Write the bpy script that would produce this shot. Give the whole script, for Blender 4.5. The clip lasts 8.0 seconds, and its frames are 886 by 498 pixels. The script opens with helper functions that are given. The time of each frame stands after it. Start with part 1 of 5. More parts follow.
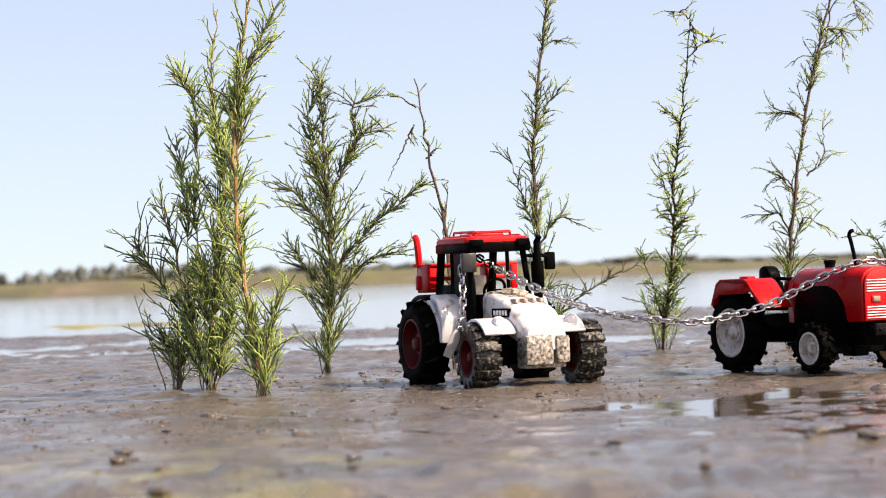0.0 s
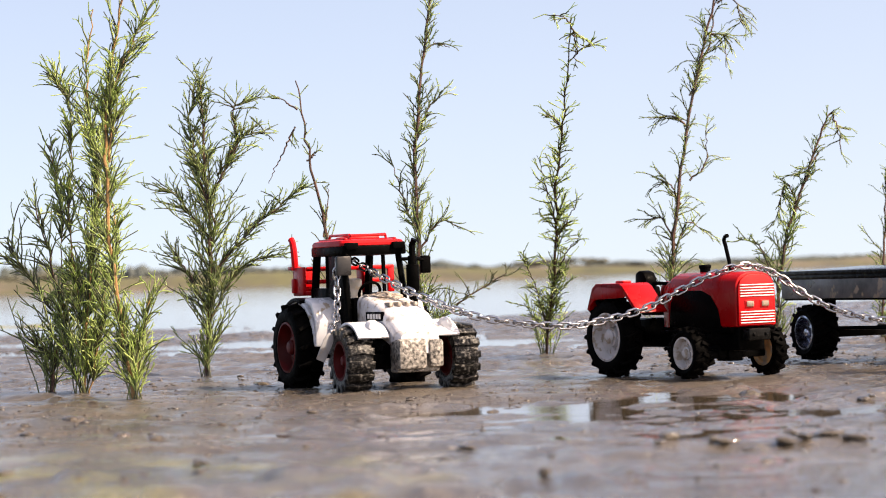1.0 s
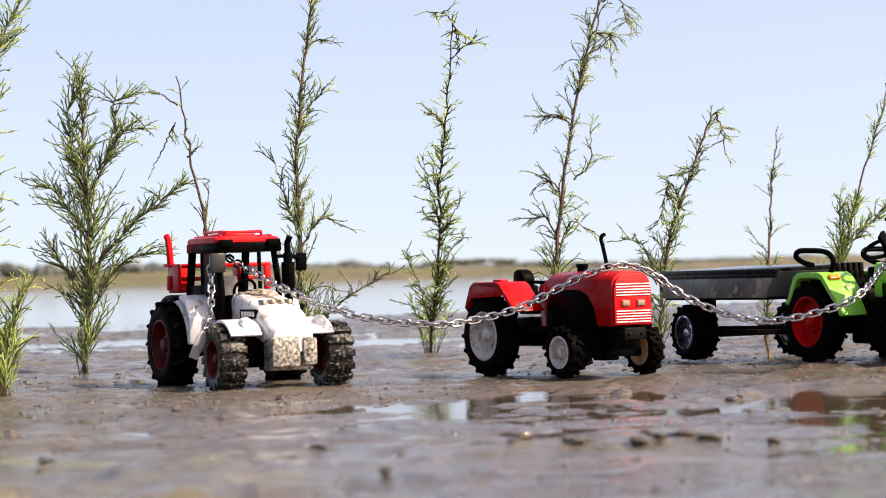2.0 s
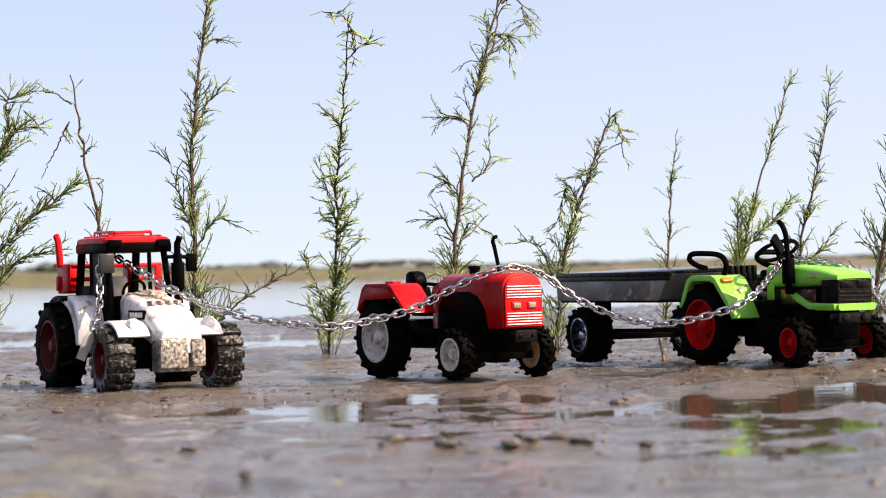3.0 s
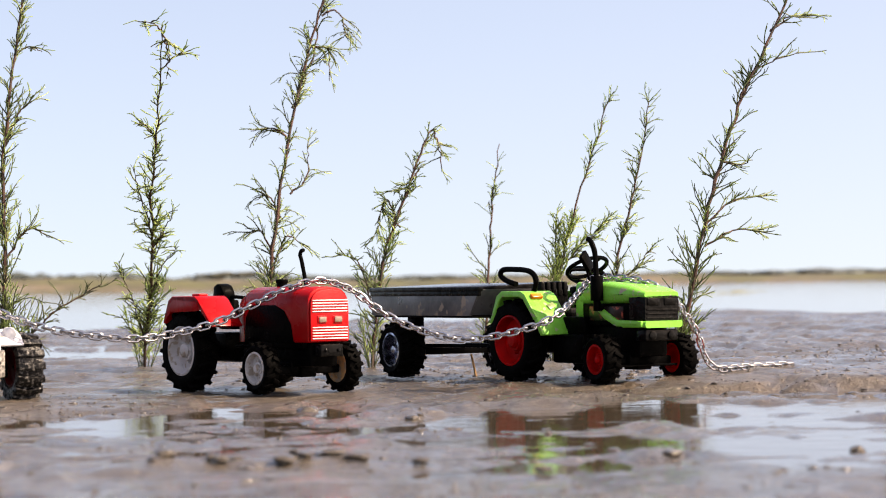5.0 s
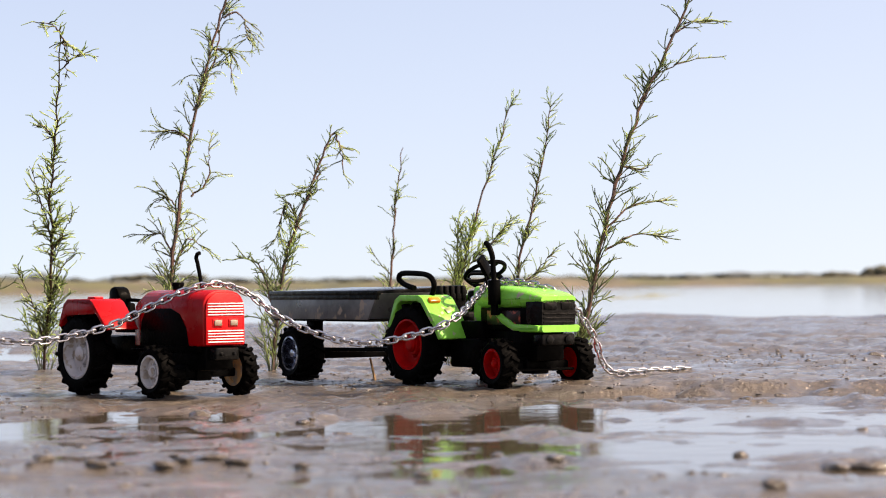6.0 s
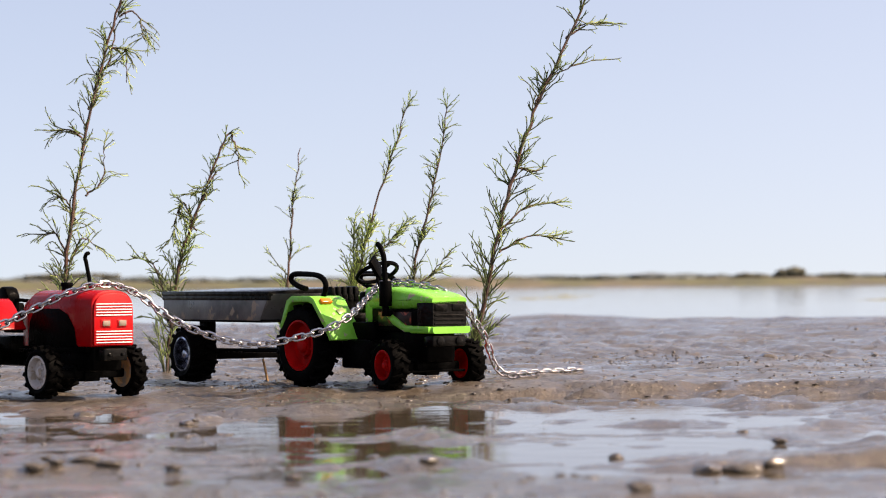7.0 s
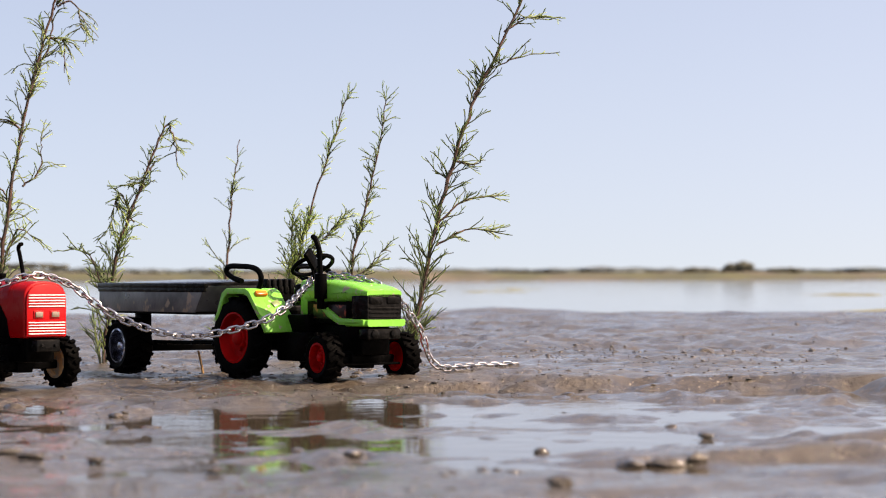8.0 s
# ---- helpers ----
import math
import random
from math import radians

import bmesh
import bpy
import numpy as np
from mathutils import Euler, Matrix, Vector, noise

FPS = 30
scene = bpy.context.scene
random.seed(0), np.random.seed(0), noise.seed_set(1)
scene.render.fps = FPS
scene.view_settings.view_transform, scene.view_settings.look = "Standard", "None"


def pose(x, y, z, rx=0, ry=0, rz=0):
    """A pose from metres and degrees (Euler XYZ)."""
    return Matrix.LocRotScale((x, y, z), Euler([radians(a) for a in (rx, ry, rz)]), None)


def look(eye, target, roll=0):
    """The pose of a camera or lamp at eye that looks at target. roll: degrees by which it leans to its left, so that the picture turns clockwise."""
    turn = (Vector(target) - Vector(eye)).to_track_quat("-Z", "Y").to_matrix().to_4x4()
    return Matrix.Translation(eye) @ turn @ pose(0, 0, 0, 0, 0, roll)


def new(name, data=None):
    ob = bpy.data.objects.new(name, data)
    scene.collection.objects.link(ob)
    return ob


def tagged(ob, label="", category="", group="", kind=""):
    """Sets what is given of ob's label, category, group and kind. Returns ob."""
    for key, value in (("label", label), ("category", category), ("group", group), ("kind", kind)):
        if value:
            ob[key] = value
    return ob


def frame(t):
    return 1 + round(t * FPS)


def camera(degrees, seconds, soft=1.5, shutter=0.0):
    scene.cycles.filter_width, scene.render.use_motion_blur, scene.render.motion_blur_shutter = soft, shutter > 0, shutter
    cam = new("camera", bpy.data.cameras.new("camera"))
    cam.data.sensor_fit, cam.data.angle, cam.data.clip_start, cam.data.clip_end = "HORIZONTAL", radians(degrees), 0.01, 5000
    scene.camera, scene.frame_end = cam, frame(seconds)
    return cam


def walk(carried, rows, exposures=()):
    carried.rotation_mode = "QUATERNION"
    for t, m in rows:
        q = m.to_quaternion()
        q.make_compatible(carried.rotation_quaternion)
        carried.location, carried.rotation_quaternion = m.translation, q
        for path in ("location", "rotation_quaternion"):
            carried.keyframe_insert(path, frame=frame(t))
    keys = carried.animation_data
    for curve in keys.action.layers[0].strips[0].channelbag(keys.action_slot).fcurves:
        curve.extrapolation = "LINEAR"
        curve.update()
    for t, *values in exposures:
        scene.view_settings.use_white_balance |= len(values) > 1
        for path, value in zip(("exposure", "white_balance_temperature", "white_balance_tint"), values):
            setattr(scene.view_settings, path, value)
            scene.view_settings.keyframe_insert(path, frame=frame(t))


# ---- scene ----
cam = camera(20.216, 8.0, soft=1.0)
cam.data.dof.use_dof, cam.data.dof.focus_distance, cam.data.dof.aperture_fstop = True, 1.78, 23.0
PATH = [
    (0.0, 0.0004, 0.0000, 0.0692, 0.000, 0.641, -2.235),
    (0.5, 0.0116, 0.0017, 0.0699, -0.842, 0.731, -2.048),
    (1.0, 0.0253, 0.0071, 0.0688, -2.032, 0.627, -1.966),
    (1.5, 0.0380, 0.0132, 0.0675, -3.151, 0.591, -1.790),
    (3.0, 0.0691, 0.0229, 0.0664, -5.916, 0.543, -1.431),
    (3.5, 0.0797, 0.0268, 0.0664, -6.952, 0.615, -1.231),
    (4.0, 0.0886, 0.0271, 0.0665, -7.753, 0.717, -1.074),
    (5.5, 0.1081, 0.0282, 0.0665, -10.151, 0.791, -0.694),
    (6.0, 0.1160, 0.0280, 0.0670, -11.144, 0.821, -0.605),
    (6.5, 0.1242, 0.0283, 0.0670, -12.114, 0.855, -0.502),
    (7.0, 0.1326, 0.0268, 0.0675, -13.089, 0.808, -0.419),
    (7.5, 0.1371, 0.0263, 0.0673, -13.556, 0.718, -0.155),
    (8.0, 0.1424, 0.0259, 0.0678, -14.246, 0.634, -0.085),
]


def row_pose(x, y, z, yaw, pitch, roll):
    """Eye, yaw to the left from +y, pitch up, and roll to the left, in degrees."""
    cp, a = math.cos(radians(pitch)), radians(yaw)
    ahead = Vector((-math.sin(a) * cp, math.cos(a) * cp, math.sin(radians(pitch))))
    return look((x, y, z), Vector((x, y, z)) + ahead, roll)


walk(cam, [(t, row_pose(*v)) for t, *v in PATH], exposures=((0.0, 1.20, 8700, 18), (3.5, 1.16, 8500, 19), (5.5, 1.20, 8700, 19), (7.0, 1.00, 8600, 20), (8.0, 0.95, 8600, 20)))

# ---- light: clear day, sun high to the right ----
SUN_AZ, SUN_EL = radians(113), radians(46)
sky_world = bpy.data.worlds.new("sky")
scene.world = sky_world
sky_world.use_nodes = True
nt = sky_world.node_tree
sky = nt.nodes.new("ShaderNodeTexSky")
sky.sky_type, sky.sun_disc = "NISHITA", False
sky.sun_elevation, sky.sun_rotation = SUN_EL, SUN_AZ
sky.air_density, sky.dust_density, sky.ozone_density = 0.8, 3.0, 1.5
# thick bright haze: the lowest few degrees are as pale as the sky above them
coord = nt.nodes.new("ShaderNodeTexCoord")
lift = nt.nodes.new("ShaderNodeVectorMath")
lift.operation = "ADD"
lift.inputs[1].default_value = (0, 0, 0.13)
nt.links.new(coord.outputs["Generated"], lift.inputs[0])
nt.links.new(lift.outputs["Vector"], sky.inputs["Vector"])
nt.links.new(sky.outputs["Color"], nt.nodes["Background"].inputs["Color"])
nt.nodes["Background"].inputs["Strength"].default_value = 0.15
sun_data = bpy.data.lights.new("sun", "SUN")
sun_data.energy, sun_data.angle, sun_data.color = 4.8, radians(0.55), (1.0, 0.95, 0.88)
sun = new("sun", sun_data)
sun_dir = Vector((math.sin(SUN_AZ) * math.cos(SUN_EL), math.cos(SUN_AZ) * math.cos(SUN_EL), math.sin(SUN_EL)))
sun.matrix_world = look(sun_dir * 20, (0, 0, 0))


# ---- materials ----
def material(name, color, rough=0.5, metal=0.0, other=None, scale=60.0, span=(0.35, 0.65), bump=0.0, bump_scale=400.0,
             coat=0.0, gloss=0.5, rough_span=0.0, mud=0.0, mud_scale=90.0, island=None, through_light=0.0):
    """A node material: two colours mixed by noise, fine bump, uneven gloss, and splashes of dried mud."""
    m = bpy.data.materials.new(name)
    m.use_nodes = True
    t = m.node_tree
    b = t.nodes["Principled BSDF"]
    b.inputs["Metallic"].default_value = metal
    b.inputs["Coat Weight"].default_value = coat
    b.inputs["Specular IOR Level"].default_value = gloss
    b.inputs["Coat Roughness"].default_value = 0.08
    where = t.nodes.new("ShaderNodeTexCoord").outputs["Object"]

    def noise_of(s, detail=5.0, low=0.35, high=0.65):
        n = t.nodes.new("ShaderNodeTexNoise")
        n.inputs["Scale"].default_value, n.inputs["Detail"].default_value = s, detail
        t.links.new(where, n.inputs["Vector"])
        r = t.nodes.new("ShaderNodeMapRange")
        r.inputs["From Min"].default_value, r.inputs["From Max"].default_value = low, high
        t.links.new(n.outputs["Fac"], r.inputs["Value"])
        return r.outputs["Result"]

    def blend(factor, one, two):
        x = t.nodes.new("ShaderNodeMix")
        x.data_type = "RGBA"
        t.links.new(factor, x.inputs["Factor"])
        for socket, c in ((x.inputs["A"], one), (x.inputs["B"], two)):
            if isinstance(c, tuple):
                socket.default_value = (*c, 1)
            else:
                t.links.new(c, socket)
        return x.outputs["Result"]

    col = None
    if island:
        g = t.nodes.new("ShaderNodeNewGeometry")
        col = blend(g.outputs["Random Per Island"], color, island)
        if other:
            col = blend(noise_of(scale, 3.0, *span), col, other)
    else:
        col = blend(noise_of(scale, 5.0, *span), color, other or tuple(c * 0.82 for c in color))
    rg = None
    if rough_span:
        r = t.nodes.new("ShaderNodeMapRange")
        r.inputs["To Min"].default_value, r.inputs["To Max"].default_value = max(rough - rough_span, 0.02), rough + rough_span
        t.links.new(noise_of(scale * 1.7, 6.0, 0.3, 0.7), r.inputs["Value"])
        rg = r.outputs["Result"]
    if mud:
        f = noise_of(mud_scale, 8.0, 0.62 - mud * 0.35, 0.68 - mud * 0.35)
        col = blend(f, col, (0.30, 0.25, 0.20))
        x = t.nodes.new("ShaderNodeMix")
        t.links.new(f, x.inputs["Factor"])
        x.inputs["A"].default_value, x.inputs["B"].default_value = rough, 0.75
        if rg:
            t.links.new(rg, x.inputs["A"])
        rg = x.outputs["Result"]
    t.links.new(col, b.inputs["Base Color"])
    b.inputs["Roughness"].default_value = rough
    if rg:
        t.links.new(rg, b.inputs["Roughness"])
    if bump:
        n = t.nodes.new("ShaderNodeTexNoise")
        n.inputs["Scale"].default_value, n.inputs["Detail"].default_value = bump_scale, 6.0
        t.links.new(where, n.inputs["Vector"])
        h = t.nodes.new("ShaderNodeBump")
        h.inputs["Strength"].default_value, h.inputs["Distance"].default_value = bump, 0.001
        t.links.new(n.outputs["Fac"], h.inputs["Height"])
        t.links.new(h.outputs["Normal"], b.inputs["Normal"])
    if through_light:
        out = t.nodes["Material Output"]
        tr = t.nodes.new("ShaderNodeBsdfTranslucent")
        t.links.new(col, tr.inputs["Color"])
        ms = t.nodes.new("ShaderNodeMixShader")
        ms.inputs["Fac"].default_value = through_light
        t.links.new(b.outputs["BSDF"], ms.inputs[1])
        t.links.new(tr.outputs["BSDF"], ms.inputs[2])
        t.links.new(ms.outputs["Shader"], out.inputs["Surface"])
    return m


RED = material("red_plastic", (0.29, 0.0016, 0.0035), 0.26, other=(0.22, 0.0012, 0.0026), gloss=0.16, scale=40, bump=0.05, rough_span=0.1, mud=0.0)
RED_CLEAN = material("bright_red_plastic", (0.42, 0.0026, 0.005), 0.34, other=(0.35, 0.002, 0.004), gloss=0.2, scale=50, bump=0.04, rough_span=0.1)
RED_RIM = material("red_rim_plastic", (0.62, 0.005, 0.005), 0.5, other=(0.36, 0.003, 0.003), scale=80, gloss=0.12, through_light=0.35)
# red rim plastic with the wheel's shade put into its colour
SHADED_RED_RIM = material("shaded_red_rim_plastic", (0.10, 0.003, 0.004), 0.5, other=(0.05, 0.002, 0.002), scale=80, gloss=0.2)
GREEN = material("lime_green_plastic", (0.145, 0.48, 0.06), 0.28, other=(0.12, 0.41, 0.045), gloss=0.25, scale=40, bump=0.06, rough_span=0.1, mud=0.02, mud_scale=160)
WHITE = material("white_plastic", (0.56, 0.58, 0.62), 0.26, other=(0.52, 0.53, 0.57), scale=50, bump=0.04, rough_span=0.1, mud=0.02, mud_scale=150)
WHITE_MUDDY = material("muddy_white_plastic", (0.56, 0.56, 0.59), 0.36, other=(0.24, 0.20, 0.17), scale=130, span=(0.50, 0.70), bump=0.5, bump_scale=420, mud=0.04, mud_scale=260)
BLACK = material("black_plastic", (0.0020, 0.0020, 0.0021), 0.3, other=(0.0010, 0.0010, 0.0010), scale=60, bump=0.3, rough_span=0.1, gloss=0.012)
BLACK_WET = material("wet_black_plastic", (0.003, 0.003, 0.003), 0.12, other=(0.006, 0.006, 0.006), scale=260, span=(0.5, 0.7), bump=1.0, bump_scale=150, rough_span=0.06, gloss=0.06)
GREY = material("pale_grey_plastic", (0.34, 0.34, 0.35), 0.45, other=(0.22, 0.21, 0.20), scale=120, bump=0.1, mud=0.12, mud_scale=200)
MUD_CAKE = material("pale_caked_mud", (0.40, 0.35, 0.30), 0.6, other=(0.16, 0.125, 0.10), scale=210, span=(0.4, 0.6), bump=0.8, bump_scale=380)
BLACK_MUDDY = material("mud_caked_black_plastic", (0.010, 0.009, 0.008), 0.45, other=(0.36, 0.335, 0.305), scale=420, span=(0.36, 0.68), bump=1.0, bump_scale=340)
RUBBER = material("black_rubber", (0.0016, 0.0015, 0.0015), 0.45, other=(0.0024, 0.0023, 0.0023), scale=120, bump=0.35, bump_scale=700, rough_span=0.14, gloss=0.008)
# pale grey flecks: thin mud, and glints on the lugs painted as colour
RUBBER_MUD_GLINT = material("mud_and_glint_rubber", (0.003, 0.003, 0.003), 0.32, other=(0.17, 0.163, 0.155), scale=480, span=(0.50, 0.76), bump=0.9, bump_scale=420, gloss=0.2)
RIM_GREY = material("pale_grey_rim", (0.52, 0.50, 0.50), 0.45, other=(0.40, 0.38, 0.37), scale=110, bump=0.1, mud=0.2, mud_scale=190)
RIM_RUSTY = material("tan_muddy_rim", (0.62, 0.38, 0.18), 0.55, other=(0.45, 0.27, 0.13), scale=120, bump=0.2, mud=0.35, mud_scale=200)
CHROME = material("chrome", (0.72, 0.72, 0.75), 0.16, 1.0, other=(0.5, 0.5, 0.53), scale=200, bump=0.1)
DARK_CHROME = material("tarnished_chrome", (0.48, 0.50, 0.57), 0.2, 1.0, other=(0.06, 0.06, 0.068), scale=170, span=(0.4, 0.6), bump=0.3)
STEEL = material("chain_steel", (0.50, 0.50, 0.52), 0.2, 1.0, other=(0.24, 0.235, 0.24), scale=260, span=(0.4, 0.66), bump=0.15, rough_span=0.1)
DARK_STEEL = material("dull_grey_metal", (0.022, 0.022, 0.024), 0.34, 0.5, other=(0.010, 0.010, 0.011), scale=90, bump=0.15, rough_span=0.12)
TRAILER_GREY = material("worn_dark_grey_metal", (0.15, 0.155, 0.165), 0.38, 0.3, other=(0.03, 0.031, 0.035), scale=38, span=(0.3, 0.7), bump=0.15, rough_span=0.15, mud=0.06)
ORANGE = material("orange_lens", (0.85, 0.16, 0.01), 0.25)
LENS = material("clear_grey_lens", (0.20, 0.13, 0.09), 0.2, 0.2, other=(0.16, 0.12, 0.09), scale=300, coat=0.6)
PAINT_WHITE = material("white_paint", (0.82, 0.78, 0.76), 0.4, mud=0.05)
STICKER = material("dark_sticker", (0.010, 0.007, 0.006), 0.3, other=(0.30, 0.06, 0.035), scale=120, span=(0.52, 0.58), gloss=0.2, mud=0.0)
BARK = material("reddish_brown_bark", (0.075, 0.030, 0.018), 0.7, other=(0.018, 0.012, 0.009), scale=160, bump=0.4, bump_scale=900)
BARK_PALE = material("tan_bark", (0.30, 0.17, 0.06), 0.7, other=(0.16, 0.09, 0.035), scale=140, bump=0.4, bump_scale=900)
TWIG = material("olive_twig", (0.055, 0.080, 0.028), 0.6, island=(0.17, 0.20, 0.07), other=(0.022, 0.022, 0.012), scale=60)
LEAF = material("needle_green", (0.28, 0.42, 0.12), 0.38, island=(0.64, 0.76, 0.32), other=(0.11, 0.17, 0.055), scale=40, through_light=0.42)
LEAF_BRIGHT = material("bright_needle_green", (0.40, 0.56, 0.15), 0.38, island=(0.74, 0.84, 0.38), other=(0.24, 0.35, 0.09), scale=40, through_light=0.42)

# ---- mesh helpers (millimetres: x ahead, y to the left, z up) ----
MM = 0.001


def part(name, bm, mat, parent, label="", smooth=35.0):
    """Link a bmesh in millimetres as one mesh object under parent."""
    bmesh.ops.recalc_face_normals(bm, faces=bm.faces)
    me = bpy.data.meshes.new(name)
    bm.to_mesh(me)
    bm.free()
    me.transform(Matrix.Scale(MM, 4))
    me.materials.append(mat)
    if smooth:
        me.shade_smooth()
        me.set_sharp_from_angle(angle=radians(smooth))
    ob = new(name, me)
    ob.parent = parent
    if label:
        tagged(ob, label)
    return ob


def loft(bm, rings, caps=True):
    vs = [[bm.verts.new(p) for p in ring] for ring in rings]
    n = len(vs[0])
    for a, b in zip(vs, vs[1:]):
        for i in range(n):
            bm.faces.new((a[i], a[(i + 1) % n], b[(i + 1) % n], b[i]))
    if caps:
        bm.faces.new(vs[0])
        bm.faces.new(vs[-1])
    return bm


def soften(bm, width, segments=2):
    if width:
        bmesh.ops.recalc_face_normals(bm, faces=bm.faces)
        edges = [e for e in bm.edges if e.is_manifold and e.calc_face_angle(0) > 0.5]
        bmesh.ops.bevel(bm, geom=edges, offset=width, segments=segments, affect="EDGES", profile=0.5, clamp_overlap=True)
    return bm


def side_prism(points, v0, v1, bevel=0.6):
    """A side outline (x, z) drawn out across from v0 to v1."""
    return soften(loft(bmesh.new(), [[(u, v, z) for u, z in points] for v in (v0, v1)]), bevel)


def front_prism(points, u0, u1, bevel=0.6):
    """A front outline (y, z) drawn out along from u0 to u1."""
    return soften(loft(bmesh.new(), [[(u, v, z) for v, z in points] for u in (u0, u1)]), bevel)


def block(u0, u1, v0, v1, z0, z1, bevel=0.6):
    return side_prism([(u0, z0), (u1, z0), (u1, z1), (u0, z1)], v0, v1, bevel)


def merge(*bms):
    out = bms[0]
    for b in bms[1:]:
        me = bpy.data.meshes.new("joined")
        b.to_mesh(me)
        b.free()
        out.from_mesh(me)
        bpy.data.meshes.remove(me)
    return out


def tube(points, radius, sides=8, bm=None):
    """A round bar through points; radius is a number or one for each point."""
    bm = bm or bmesh.new()
    pts = [Vector(p) for p in points]
    rad = radius if isinstance(radius, (list, tuple)) else [radius] * len(pts)
    rings, up = [], Vector((0.31, 0.52, 0.8))
    for i, p in enumerate(pts):
        d = (pts[min(i + 1, len(pts) - 1)] - pts[max(i - 1, 0)]).normalized()
        a = d.cross(up)
        a = a.normalized() if a.length > 1e-4 else d.orthogonal().normalized()
        b = d.cross(a)
        rings.append([p + (a * math.cos(2 * math.pi * k / sides) + b * math.sin(2 * math.pi * k / sides)) * rad[i] for k in range(sides)])
    return loft(bm, rings)


def smooth_line(points, steps=6):
    """A Catmull-Rom line through points."""
    p = [Vector(q) for q in points]
    p = [2 * p[0] - p[1], *p, 2 * p[-1] - p[-2]]
    out = []
    for a, b, c, d in zip(p, p[1:], p[2:], p[3:]):
        for k in range(steps):
            t = k / steps
            out.append(0.5 * (2 * b + (c - a) * t + (2 * a - 5 * b + 4 * c - d) * t * t + (3 * b - a - 3 * c + d) * t ** 3))
    return out + [p[-2]]


def lathe(profile, sides=40, bm=None, caps=True):
    """A profile (radius, y) turned round the y axis; caps: whether the ends are closed."""
    rings = [[(r * math.cos(2 * math.pi * k / sides), y, r * math.sin(2 * math.pi * k / sides)) for k in range(sides)] for r, y in profile]
    return loft(bm or bmesh.new(), rings, caps)


def rod(u, v, z, r, height, sides=16, bevel=0.4):
    """An upright cylinder."""
    bm = bmesh.new()
    return soften(loft(bm, [[(u + r * math.cos(2 * math.pi * k / sides), v + r * math.sin(2 * math.pi * k / sides), h) for k in range(sides)] for h in (z, z + height)]), bevel)


def rounded(v0, v1, z0, z1, r, n=4):
    """A rectangle (y, z) with round corners."""
    out = []
    for cv, cz, a in ((v1 - r, z1 - r, 0), (v0 + r, z1 - r, 90), (v0 + r, z0 + r, 180), (v1 - r, z0 + r, 270)):
        for k in range(n + 1):
            b = radians(a + 90 * k / n)
            out.append((cv + r * math.cos(b), cz + r * math.sin(b)))
    return out


LUGS = {}


